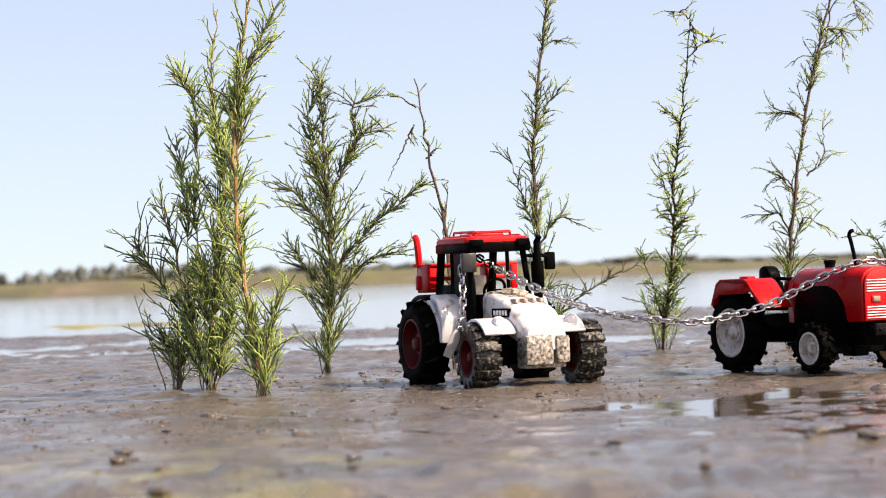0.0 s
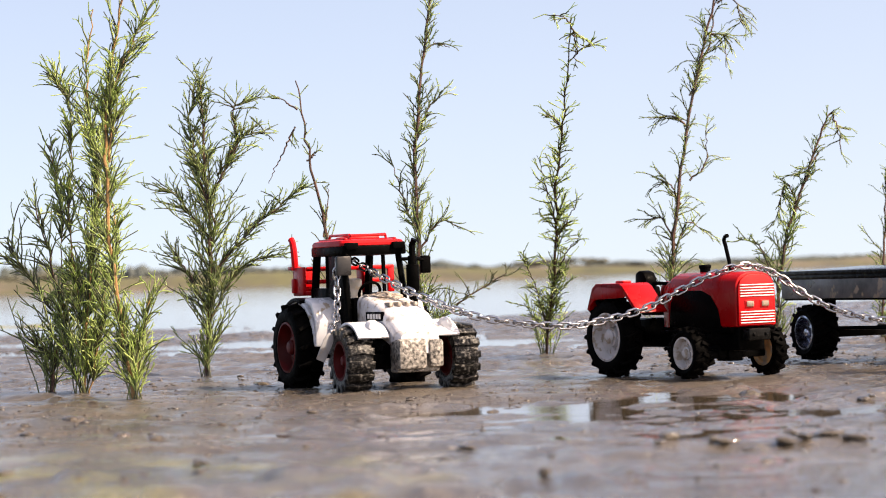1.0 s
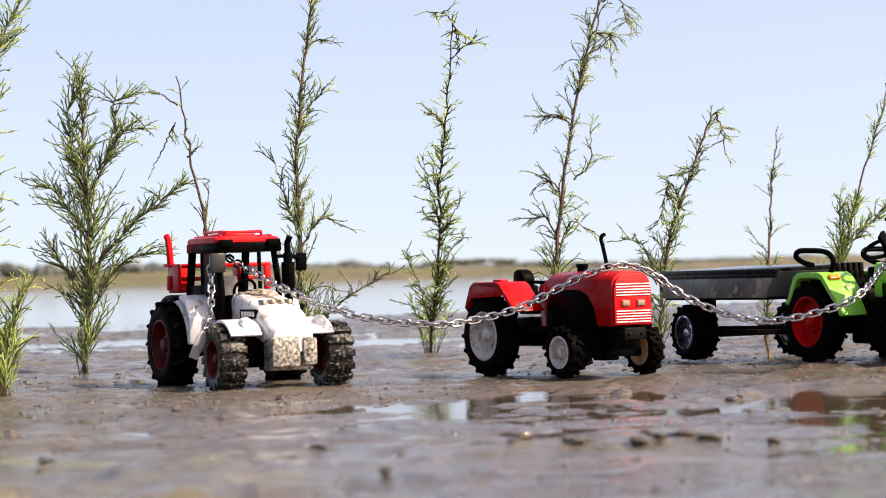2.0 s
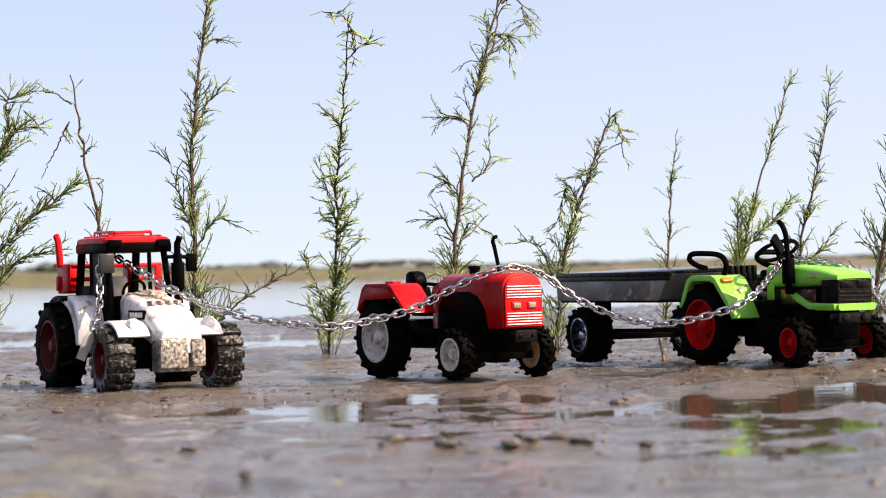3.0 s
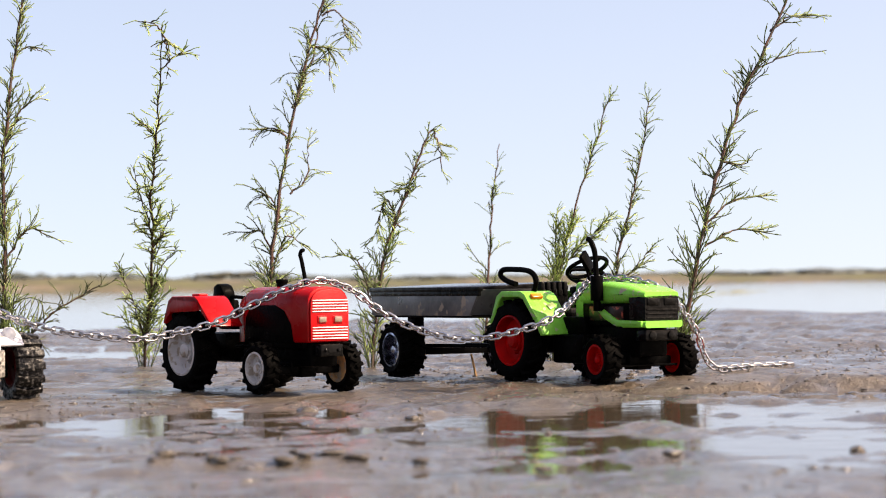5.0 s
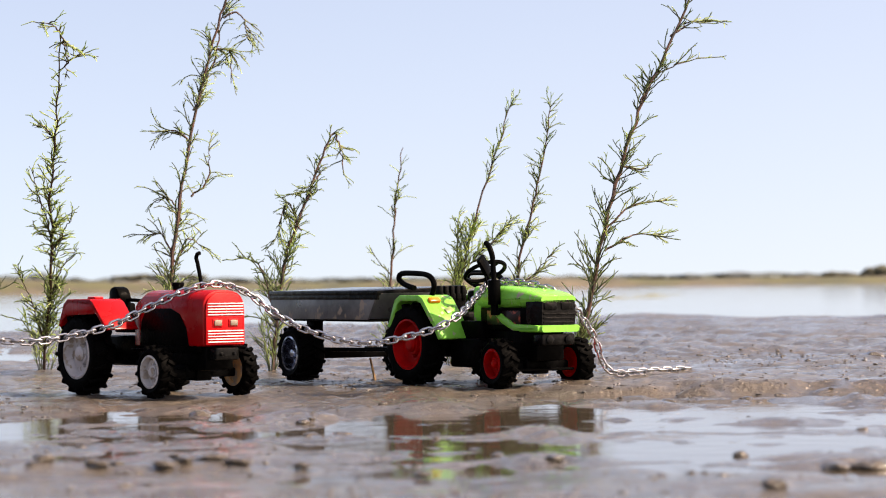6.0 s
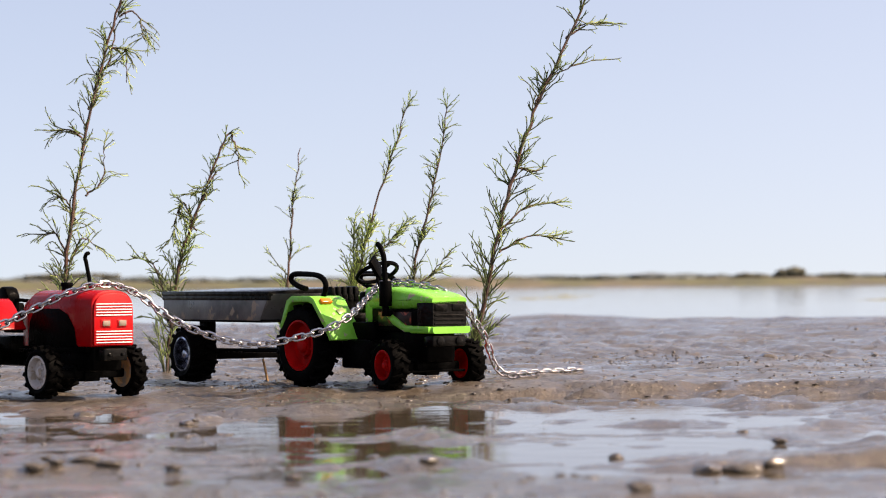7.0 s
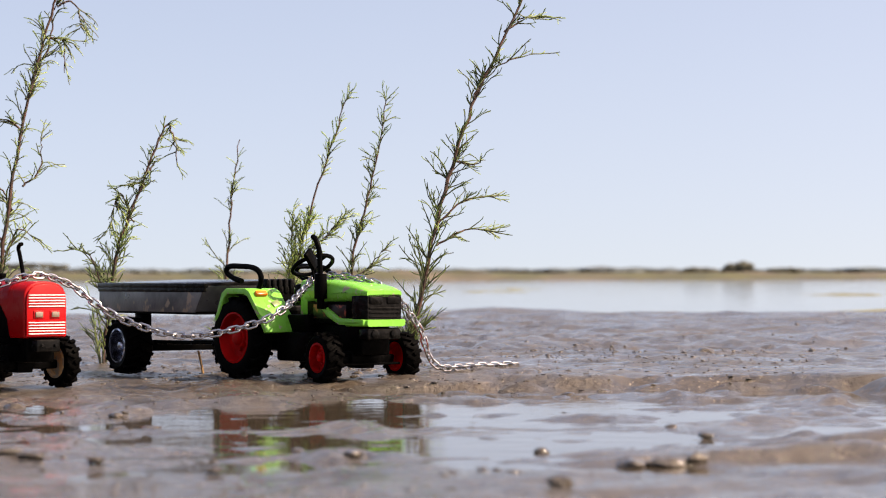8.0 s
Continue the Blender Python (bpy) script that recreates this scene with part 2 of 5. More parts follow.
def wheel(parent, u, v, r, w, rim_r, rim_mat, tyre_mat, lugs, face, steer=0.0, rim_label="", tread=2.4, skew=26.0):
    """A toy wheel with a lugged tyre and a dished rim, standing on z = 0. face: +1 or -1, the outer side."""
    hub = lathe([(rim_r * 0.30, -w * 0.2), (rim_r * 0.30, w * 0.30), (rim_r * 0.22, w * 0.38), (rim_r * 0.1, w * 0.40)], 20)
    for k in range(5):
        a = 2 * math.pi * k / 5
        merge(hub, block(rim_r * 0.5 * math.cos(a) - 0.7, rim_r * 0.5 * math.cos(a) + 0.7, w * 0.05, w * 0.2, rim_r * 0.5 * math.sin(a) - 0.7, rim_r * 0.5 * math.sin(a) + 0.7, 0.2))
    top = part("wheel", hub, rim_mat, parent)
    top.location = (u * MM, v * MM, r * MM)
    top.rotation_euler = (0, random.uniform(0, 6), radians(steer) + (math.pi if face < 0 else 0))
    top.rotation_mode = "XYZ"
    body = r - tread
    h = w / 2
    tyre = lathe([(rim_r, -h * 0.82), (rim_r + 1.2, -h * 0.95), (body * 0.86, -h), (body * 0.96, -h * 0.86), (body, -h * 0.55), (body, h * 0.55), (body * 0.96, h * 0.86), (body * 0.86, h), (rim_r + 1.2, h * 0.95), (rim_r, h * 0.82), (rim_r - 0.3, 0), (rim_r, -h * 0.82)], 48, caps=False)
    key = (round(body, 2), w, tyre_mat.name, skew)
    if key not in LUGS:
        bm = block(-1.25 if skew > 15 else -2.3, 1.25 if skew > 15 else 2.3, -h * 0.06, h * 1.02, -1.2, tread, 0.35)
        for q in bm.verts:
            if q.co.z < 0 and q.co.y > h * 0.8:
                q.co.z -= body * 0.07
            q.co.z -= max(q.co.y - h * 0.6, 0) * 0.35
        pair = []
        for s in (-1, 1):
            one = bm.copy()
            bmesh.ops.transform(one, matrix=Matrix.Translation((0, 0, body)) @ Matrix.Rotation(radians(skew * s), 4, "Z") @ Matrix.Diagonal((1, s, 1, 1)), verts=one.verts)
            ob = part("tread_lug", one, tyre_mat, top)
            pair.append(ob.data)
            bpy.data.objects.remove(ob)
        bm.free()
        LUGS[key] = pair
    for k in range(lugs):
        for s in (0, 1):
            ob = new("tread_lug", LUGS[key][s])
            ob.parent = top
            ob.rotation_euler = (0, 2 * math.pi * (k + (0.5 * s if skew > 15 else 0)) / lugs, 0)
    part("tyre", tyre, tyre_mat, top)
    rim = lathe([(rim_r + 0.4, h * 0.80), (rim_r + 0.4, h * 0.92), (rim_r - 0.9, h * 0.95), (rim_r - 1.4, h * 0.6), (rim_r * 0.82, h * 0.15), (rim_r * 0.45, h * 0.1), (rim_r * 0.40, h * 0.45), (rim_r * 0.1, h * 0.5)], 40, caps=False)
    back = lathe([(rim_r * 0.1, -h * 0.62), (rim_r * 0.45, -h * 0.6), (rim_r * 0.8, -h * 0.55), (rim_r - 1.4, -h * 0.7), (rim_r - 0.9, -h * 0.93), (rim_r + 0.4, -h * 0.9), (rim_r + 0.4, -h * 0.8)], 40, caps=False)
    part("rim", merge(rim, back), rim_mat, top, rim_label)
    return top


def thing(name, label, category, m, group=""):
    ob = new(name)
    ob.empty_display_size = 0.01
    ob.matrix_world = m
    return tagged(ob, label, category, group)


# ---- ground: wet mud flat with shallow pools, out to the far shore ----
def lattice(x, y, seed):
    """Smooth value noise, -1 to 1, at arrays of places."""
    xi, yi = np.floor(x).astype(np.int64), np.floor(y).astype(np.int64)
    fx, fy = x - xi, y - yi
    fx, fy = fx * fx * (3 - 2 * fx), fy * fy * (3 - 2 * fy)

    def value(a, b):
        n = (a * 374761393 + b * 668265263 + seed * 974634777) & 0x7FFFFFFF
        n = ((n ^ (n >> 13)) * 1274126177) & 0x7FFFFFFF
        return ((n ^ (n >> 16)) & 0xFFFF) / 32767.5 - 1

    return (value(xi, yi) * (1 - fx) + value(xi + 1, yi) * fx) * (1 - fy) + (value(xi, yi + 1) * (1 - fx) + value(xi + 1, yi + 1) * fx) * fy


def ramp(v, a, b):
    s = np.clip((v - a) / (b - a), 0, 1)
    return s * s * (3 - 2 * s)


WATER = -0.0066


def ground_height(x, y):
    x, y = np.asarray(x, float), np.asarray(y, float)
    rise = np.interp(x, [-0.3, 0.05, 0.25, 0.47, 0.6, 0.8], [-0.0040, -0.0042, -0.0043, -0.0033, 0.002, 0.004])
    calm = 1 - 0.3 * ramp(y, 1.45, 1.6) * (1 - ramp(y, 1.9, 2.1)) * (1 - ramp(x, 0.5, 0.65))
    near = 1 - ramp(y, 3, 9)
    big = np.clip(y / 1.7, 0.8, 2.2)
    wave = 0.75 * big * (0.0016 * lattice(x / 0.31, y / 0.33, 1) + 0.0012 * lattice(x / 0.12, y / 0.15, 2))
    small = 0.0022 * lattice(x / 0.05, y / 0.055, 3) + 0.0017 * lattice(x / 0.022, y / 0.025, 4) + 0.0016 * lattice(x / 0.0105, y / 0.0145, 5)
    small = (0.55 + 0.4 * ramp(y, 1.5, 1.62) * (1 - ramp(y, 1.95, 2.2)) * (1 - ramp(x, 0.55, 0.7))) * small * (0.7 + 0.45 * lattice(x / 0.2, y / 0.2, 15)) * np.clip(y / 1.5, 0.7, 2.0)
    crest = 0.0022 * np.clip(lattice(x / 0.05 + 7, y / 0.06, 6) - 0.45, 0, 1) * (1 + lattice(x / 0.015, y / 0.015, 7))
    crease = -0.0030 * np.clip(0.22 - np.abs(lattice(x / 0.07 + 3, y / 0.075, 18)), 0, 1) - 0.0032 * np.clip(0.2 - np.abs(lattice(x / 0.028, y / 0.032 + 9, 19)), 0, 1)
    small = small + 1.6 * crease * np.clip(y / 1.4, 0.6, 2.0)
    h = rise + (wave + small + crest) * calm
    # the pool before the toys
    dx, dy = (x - 0.47) / 0.54, (y - 1.24 - 0.07 * (1 - ramp(x, 0.22, 0.40))) / 0.40
    pool = 1 - ramp(np.sqrt(dx * dx + dy * dy) + 0.28 * lattice(x / 0.12, y / 0.1, 8) + 0.26 * lattice(x / 0.045, y / 0.022, 9), 0.75, 1.05)
    h = h * (1 - pool) + (WATER - 0.0006 + 0.3 * wave + 1.3 * small + 3.2 * crest) * pool
    # low bars of mud that break the pool into strips
    strip = 0.8 * lattice(x / 0.11, y / 0.045, 60) + 0.6 * lattice(x / 0.035, y / 0.018, 61) + 0.45 * lattice(x / 0.012, y / 0.010, 62)
    h = h + pool * 0.0024 * np.clip(strip - 0.18, 0, 1)
    h = h + pool * 0.0021 * np.exp(-(((y - 1.17 - 0.03 * lattice(x / 0.2, y / 9, 63)) / 0.035) ** 2)) * (0.75 + 0.5 * lattice(x / 0.06, y / 0.04, 64))
    h = h + 0.0046 * np.exp(-(((y - 1.005 - 0.02 * lattice(x / 0.06, y, 17)) / 0.024) ** 2)) * ramp(x, 0.11, 0.15) * (1 - ramp(x, 0.25, 0.30)) * (0.6 + 0.6 * lattice(x / 0.025, y / 0.03, 16))
    # rough lumps at the near edge and on the dry side
    h = h + 0.0055 * np.clip(lattice(x / 0.026, y / 0.05, 30) + 0.4 * lattice(x / 0.011, y / 0.02, 31), 0, 1) * (1 - ramp(y, 0.95, 1.12)) * (1 - ramp(x, 0.08, 0.16))
    h = h + 0.0042 * np.clip(lattice(x / 0.035, y / 0.06, 32) + 0.5 * lattice(x / 0.012, y / 0.02, 33) - 0.1, 0, 1) * ramp(x, 0.5, 0.66) * ramp(y, 1.98, 2.15) * (1 - ramp(y, 3.5, 5))
    # wet flats behind them, then open water
    edge = 4.5 + 0.3 * ramp(x, 0.2, 1.0) + 0.6 * lattice(x / 0.5, y / 0.5, 10)
    out = ramp(y, edge - 0.5, edge + 0.4)
    bars = 0.010 * lattice(x / 2.6, y / 2.2, 11) + 0.005 * lattice(x / 0.9, y / 0.7, 12)
    h = h * (1 - out) + (WATER - 0.0078 + bars) * out
    wet = ramp(y, 2.2, 2.9) * (1 - out) * (1 - 0.7 * ramp(x, 0.2, 0.7))
    h = h - 0.0030 * wet * (0.30 + lattice(x / 0.4, y / 0.5, 13))
    h = np.where(y > 9, np.minimum(h, WATER - 0.004 + 0.0045 * lattice(x / 6, y / 3, 14)), h)
    # the land rises beyond the far shore
    far = ramp(y, 36, 40)
    return h * (1 - far) + 0.04 * far - 0.02 * (1 - near) * far


def stretched(low, fine0, fine1, high, step, grow):
    mid = list(np.arange(fine0, fine1, step))
    up, s = [fine1], step
    while up[-1] < high:
        s *= grow
        up.append(up[-1] + s)
    down, s = [], step
    v = fine0
    while v > low:
        s *= grow
        v -= s
        down.append(v)
    return np.array(down[::-1] + mid + up)


def sheet(name, xs, ys, heights, mat):
    n, k = len(xs), len(ys)
    gx, gy = np.meshgrid(xs, ys)
    co = np.stack([gx, gy, heights(gx, gy)], -1).reshape(-1, 3)
    i = np.arange(n * k).reshape(k, n)
    quads = np.stack([i[:-1, :-1], i[:-1, 1:], i[1:, 1:], i[1:, :-1]], -1).reshape(-1, 4)
    me = bpy.data.meshes.new(name)
    me.vertices.add(len(co))
    me.vertices.foreach_set("co", co.ravel())
    me.loops.add(quads.size)
    me.loops.foreach_set("vertex_index", quads.ravel())
    me.polygons.add(len(quads))
    me.polygons.foreach_set("loop_start", np.arange(0, quads.size, 4))
    me.update(calc_edges=True)
    me.materials.append(mat)
    me.shade_smooth()
    return new(name, me)


MUD = bpy.data.materials.new("wet_brown_mud")
MUD.use_nodes = True
mt = MUD.node_tree
mb = mt.nodes["Principled BSDF"]
mc = mt.nodes.new("ShaderNodeTexCoord").outputs["Object"]


def mud_noise(scale, detail, low, high, out_low=0.0, out_high=1.0, rough=0.55):
    n = mt.nodes.new("ShaderNodeTexNoise")
    n.inputs["Scale"].default_value, n.inputs["Detail"].default_value, n.inputs["Roughness"].default_value = scale, detail, rough
    mt.links.new(mc, n.inputs["Vector"])
    r = mt.nodes.new("ShaderNodeMapRange")
    for key, v in (("From Min", low), ("From Max", high), ("To Min", out_low), ("To Max", out_high)):
        r.inputs[key].default_value = v
    mt.links.new(n.outputs["Fac"], r.inputs["Value"])
    return r.outputs["Result"], n.outputs["Fac"]


def mud_mix(factor, one, two):
    x = mt.nodes.new("ShaderNodeMix")
    x.data_type = "RGBA"
    mt.links.new(factor, x.inputs["Factor"])
    for socket, c in ((x.inputs["A"], one), (x.inputs["B"], two)):
        if isinstance(c, tuple):
            socket.default_value = (*c, 1)
        else:
            mt.links.new(c, socket)
    return x.outputs["Result"]


broad, _ = mud_noise(7, 4, 0.35, 0.65)
grain, grain_raw = mud_noise(170, 8, 0.3, 0.7, rough=0.7)
specks, _ = mud_noise(330, 3, 0.63, 0.70)
shade = mud_mix(broad, (0.130, 0.102, 0.074), (0.078, 0.062, 0.046))
shade = mud_mix(grain, mud_mix(broad, (0.038, 0.028, 0.018), (0.027, 0.021, 0.014)), shade)
shade = mud_mix(specks, shade, (0.26, 0.215, 0.16))
gloss, _ = mud_noise(9, 6, 0.38, 0.62, 0.14, 0.42)
mt.links.new(gloss, mb.inputs["Roughness"])
mb.inputs["Specular IOR Level"].default_value = 0.5
film, film_raw = mud_noise(1.0, 6, 0.36, 0.58, 0.12, 1.0)
stretch = mt.nodes.new("ShaderNodeMapping")
stretch.inputs["Scale"].default_value = (7, 15, 1)
mt.links.new(mc, stretch.inputs["Vector"])
mt.links.new(stretch.outputs["Vector"], film_raw.node.inputs["Vector"])
# the mud round the toys has drained more than the near and far flats
place = mt.nodes.new("ShaderNodeSeparateXYZ")
mt.links.new(mc, place.inputs[0])
film_green, _ = mud_noise(16, 4, 0.50, 0.62)
from_patch = mt.nodes.new("ShaderNodeVectorMath")
from_patch.operation = "DISTANCE"
from_patch.inputs[1].default_value = (-0.13, 0.92, 0)
mt.links.new(mc, from_patch.inputs[0])
patch_edge = mt.nodes.new("ShaderNodeMapRange")
patch_edge.inputs["From Min"].default_value, patch_edge.inputs["From Max"].default_value = 0.26, 0.08
mt.links.new(from_patch.outputs["Value"], patch_edge.inputs["Value"])
patch_mask = mt.nodes.new("ShaderNodeMath")
patch_mask.operation = "MULTIPLY"
mt.links.new(film_green, patch_mask.inputs[0])
mt.links.new(patch_edge.outputs["Result"], patch_mask.inputs[1])
mt.links.new(mud_mix(patch_mask.outputs["Value"], shade, (0.15, 0.14, 0.05)), mb.inputs["Base Color"])
drained = mt.nodes.new("ShaderNodeMapRange")
for key, v in (("From Min", 1.3), ("From Max", 1.5), ("To Min", 0.75), ("To Max", 0.45)):
    drained.inputs[key].default_value = v
mt.links.new(place.outputs["Y"], drained.inputs["Value"])
wetness = mt.nodes.new("ShaderNodeMath")
wetness.operation = "MULTIPLY"
mt.links.new(film, wetness.inputs[0])
side_wet = mt.nodes.new("ShaderNodeMapRange")
for key, v in (("From Min", 0.50), ("From Max", 0.68), ("To Min", 0.0), ("To Max", 0.4)):
    side_wet.inputs[key].default_value = v
mt.links.new(place.outputs["X"], side_wet.inputs["Value"])
moist = mt.nodes.new("ShaderNodeMath")
moist.operation, moist.use_clamp = "ADD", True
mt.links.new(drained.outputs["Result"], moist.inputs[0])
mt.links.new(side_wet.outputs["Result"], moist.inputs[1])
mt.links.new(moist.outputs["Value"], wetness.inputs[1])
near_wet = mt.nodes.new("ShaderNodeMapRange")
for key, v in (("From Min", 1.3), ("From Max", 1.55), ("To Min", 0.85), ("To Max", 0.04)):
    near_wet.inputs[key].default_value = v
mt.links.new(place.outputs["Y"], near_wet.inputs["Value"])
soaked = mt.nodes.new("ShaderNodeMath")
soaked.operation, soaked.use_clamp = "ADD", True
mt.links.new(wetness.outputs["Value"], soaked.inputs[0])
left_dry = mt.nodes.new("ShaderNodeMapRange")
left_dry.inputs["From Min"].default_value, left_dry.inputs["From Max"].default_value = -0.05, 0.16
mt.links.new(place.outputs["X"], left_dry.inputs["Value"])
near_side = mt.nodes.new("ShaderNodeMath")
near_side.operation = "MULTIPLY"
mt.links.new(near_wet.outputs["Result"], near_side.inputs[0])
mt.links.new(left_dry.outputs["Result"], near_side.inputs[1])
mt.links.new(near_side.outputs["Value"], soaked.inputs[1])
mt.links.new(soaked.outputs["Value"], mb.inputs["Coat Weight"])
mb.inputs["Coat Roughness"].default_value, mb.inputs["Coat IOR"].default_value = 0.07, 1.33
_, coarse_raw = mud_noise(48, 6, 0, 1, rough=0.6)
bump_a = mt.nodes.new("ShaderNodeBump")
bump_a.inputs["Strength"].default_value, bump_a.inputs["Distance"].default_value = 1.0, 0.007
mt.links.new(coarse_raw, bump_a.inputs["Height"])
bump_b = mt.nodes.new("ShaderNodeBump")
bump_b.inputs["Strength"].default_value, bump_b.inputs["Distance"].default_value = 1.0, 0.0036
mt.links.new(grain_raw, bump_b.inputs["Height"])
mt.links.new(bump_a.outputs["Normal"], bump_b.inputs["Normal"])
mt.links.new(bump_b.outputs["Normal"], mb.inputs["Normal"])
bump_c = mt.nodes.new("ShaderNodeBump")
bump_c.inputs["Strength"].default_value, bump_c.inputs["Distance"].default_value = 0.5, 0.004
mt.links.new(coarse_raw, bump_c.inputs["Height"])
# standing films of water lie flat, drained mud is rough
calm_film = mt.nodes.new("ShaderNodeMapRange")
calm_film.inputs["From Min"].default_value, calm_film.inputs["From Max"].default_value = 0.3, 0.9
calm_film.inputs["To Min"].default_value, calm_film.inputs["To Max"].default_value = 0.75, 0.12
mt.links.new(soaked.outputs["Value"], calm_film.inputs["Value"])
mt.links.new(calm_film.outputs["Result"], bump_c.inputs["Strength"])
bump_d = mt.nodes.new("ShaderNodeBump")
bump_d.inputs["Strength"].default_value, bump_d.inputs["Distance"].default_value = 0.7, 0.0016
mt.links.new(grain_raw, bump_d.inputs["Height"])
mt.links.new(bump_c.outputs["Normal"], bump_d.inputs["Normal"])
mt.links.new(bump_d.outputs["Normal"], mb.inputs["Coat Normal"])
SHORE = material("tan_grass_shore", (0.075, 0.055, 0.032), 0.9, other=(0.24, 0.18, 0.12), scale=1.0, span=(0.52, 0.66), bump=0.2, bump_scale=5)
# layered: sand below, olive grass above, in long low patches
st = SHORE.node_tree
s_map = st.nodes.new("ShaderNodeMapping")
s_map.inputs["Scale"].default_value = (0.9, 0.3, 9.0)
s_tex = st.nodes.new("ShaderNodeTexNoise")
s_tex.inputs["Scale"].default_value, s_tex.inputs["Detail"].default_value = 1.0, 5.0
s_ramp = st.nodes.new("ShaderNodeValToRGB")
for stop, c in ((0.34, (0.030, 0.033, 0.013)), (0.44, (0.072, 0.070, 0.022)), (0.52, (0.045, 0.040, 0.021)), (0.63, (0.12, 0.095, 0.06)), (0.67, (0.042, 0.033, 0.021))):
    e = s_ramp.color_ramp.elements.new(stop)
    e.color = (*c, 1)
s_ramp.color_ramp.elements.remove(s_ramp.color_ramp.elements[0])
st.links.new(st.nodes["Texture Coordinate"].outputs["Object"], s_map.inputs["Vector"])
st.links.new(s_map.outputs["Vector"], s_tex.inputs["Vector"])
st.links.new(s_tex.outputs["Fac"], s_ramp.inputs["Fac"])
st.links.new(s_ramp.outputs["Color"], st.nodes["Principled BSDF"].inputs["Base Color"])
xs = stretched(-700, -0.42, 0.95, 900, 0.0031, 1.07)
ys = np.concatenate([stretched(-300, 0.55, 0.6, 0.6, 0.006, 1.25)[:-1], 0.6 * np.cumprod(np.full(600, 1.0035)), 0.6 * 1.0035 ** 600 * np.cumprod(np.full(170, 1.035))])
ground = tagged(sheet("ground", xs, ys, ground_height, MUD), "wet brown mud flat with shallow puddles and crumbs", "mud", kind="structure")

POOL = bpy.data.materials.new("shallow_muddy_water")
POOL.use_nodes = True
pn = POOL.node_tree
pb = pn.nodes["Principled BSDF"]
pb.inputs["Base Color"].default_value = (0.055, 0.044, 0.032, 1)
pb.inputs["Roughness"].default_value, pb.inputs["IOR"].default_value = 0.05, 1.33
pc = pn.nodes.new("ShaderNodeTexCoord")
pm = pn.nodes.new("ShaderNodeMapping")
pm.inputs["Scale"].default_value = (34, 50, 1)
pz = pn.nodes.new("ShaderNodeTexNoise")
pz.inputs["Scale"].default_value, pz.inputs["Detail"].default_value = 1.0, 4.0
pu = pn.nodes.new("ShaderNodeBump")
pu.inputs["Strength"].default_value, pu.inputs["Distance"].default_value = 0.10, 0.003
pn.links.new(pc.outputs["Object"], pm.inputs["Vector"])
pn.links.new(pm.outputs["Vector"], pz.inputs["Vector"])
pn.links.new(pz.outputs["Fac"], pu.inputs["Height"])
pn.links.new(pu.outputs["Normal"], pb.inputs["Normal"])
water = tagged(sheet("water", np.array([-120, 0, 150.0]), np.array([0.5, 5, 39.5]), lambda x, y: WATER + 0 * x, POOL), "still shallow brown water reflecting the sky", "water", kind="structure")


def shore_height(x, y):
    a = ramp(y, 36.3, 41)
    high = 0.13 + 0.08 * (1 - ramp(x, -2.5, 9))
    return -0.06 + a * (high + 0.05 + 0.045 * lattice(x / 3.2, y / 5, 21) + 0.02 * lattice(x / 0.8, y / 2, 22))


shore = tagged(sheet("backdrop_shore", np.arange(-60, 80, 0.25), np.concatenate([np.arange(36, 42, 0.5), np.arange(42, 120, 4)]), shore_height, SHORE), "low tan and olive far bank beyond the water", "river bank", kind="structure")

# the haze of distance is mixed into these grey-green leaf colours
HAZED_LEAF = material("hazed_grey_green_trees", (0.040, 0.055, 0.050), 0.9, island=(0.065, 0.080, 0.085), other=(0.035, 0.045, 0.04), scale=0.05)


def clumps(name, places, mat, seed):
    """Many small lumpy crowns in one mesh."""
    rng = random.Random(seed)
    bm = bmesh.new()
    for x, y, z, rx, rz in places:
        m = Matrix.Translation((x, y, z)) @ Matrix.Diagonal((rx, rx, rz, 1))
        got = bmesh.ops.create_icosphere(bm, subdivisions=1, radius=1.0, matrix=m)
        for q in got["verts"]:
            q.co += Vector((rng.uniform(-1, 1) * rx, 0, rng.uniform(-1, 1) * rz)) * 0.16
    me = bpy.data.meshes.new(name)
    bm.to_mesh(me)
    bm.free()
    me.materials.append(mat)
    return new(name, me)


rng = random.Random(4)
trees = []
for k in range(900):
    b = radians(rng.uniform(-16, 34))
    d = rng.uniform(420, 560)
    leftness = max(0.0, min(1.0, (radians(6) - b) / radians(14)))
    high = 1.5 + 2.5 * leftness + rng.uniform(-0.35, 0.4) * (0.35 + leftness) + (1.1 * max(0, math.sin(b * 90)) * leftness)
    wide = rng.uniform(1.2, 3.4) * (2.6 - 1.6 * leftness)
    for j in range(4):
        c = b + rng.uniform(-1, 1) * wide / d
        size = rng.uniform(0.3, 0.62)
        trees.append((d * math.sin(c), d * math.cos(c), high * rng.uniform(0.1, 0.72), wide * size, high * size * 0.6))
treeline = tagged(clumps("backdrop_trees", trees, HAZED_LEAF, 5), "hazy grey-green tree line on the far shore", "tree line", kind="stuff")
bushes = []
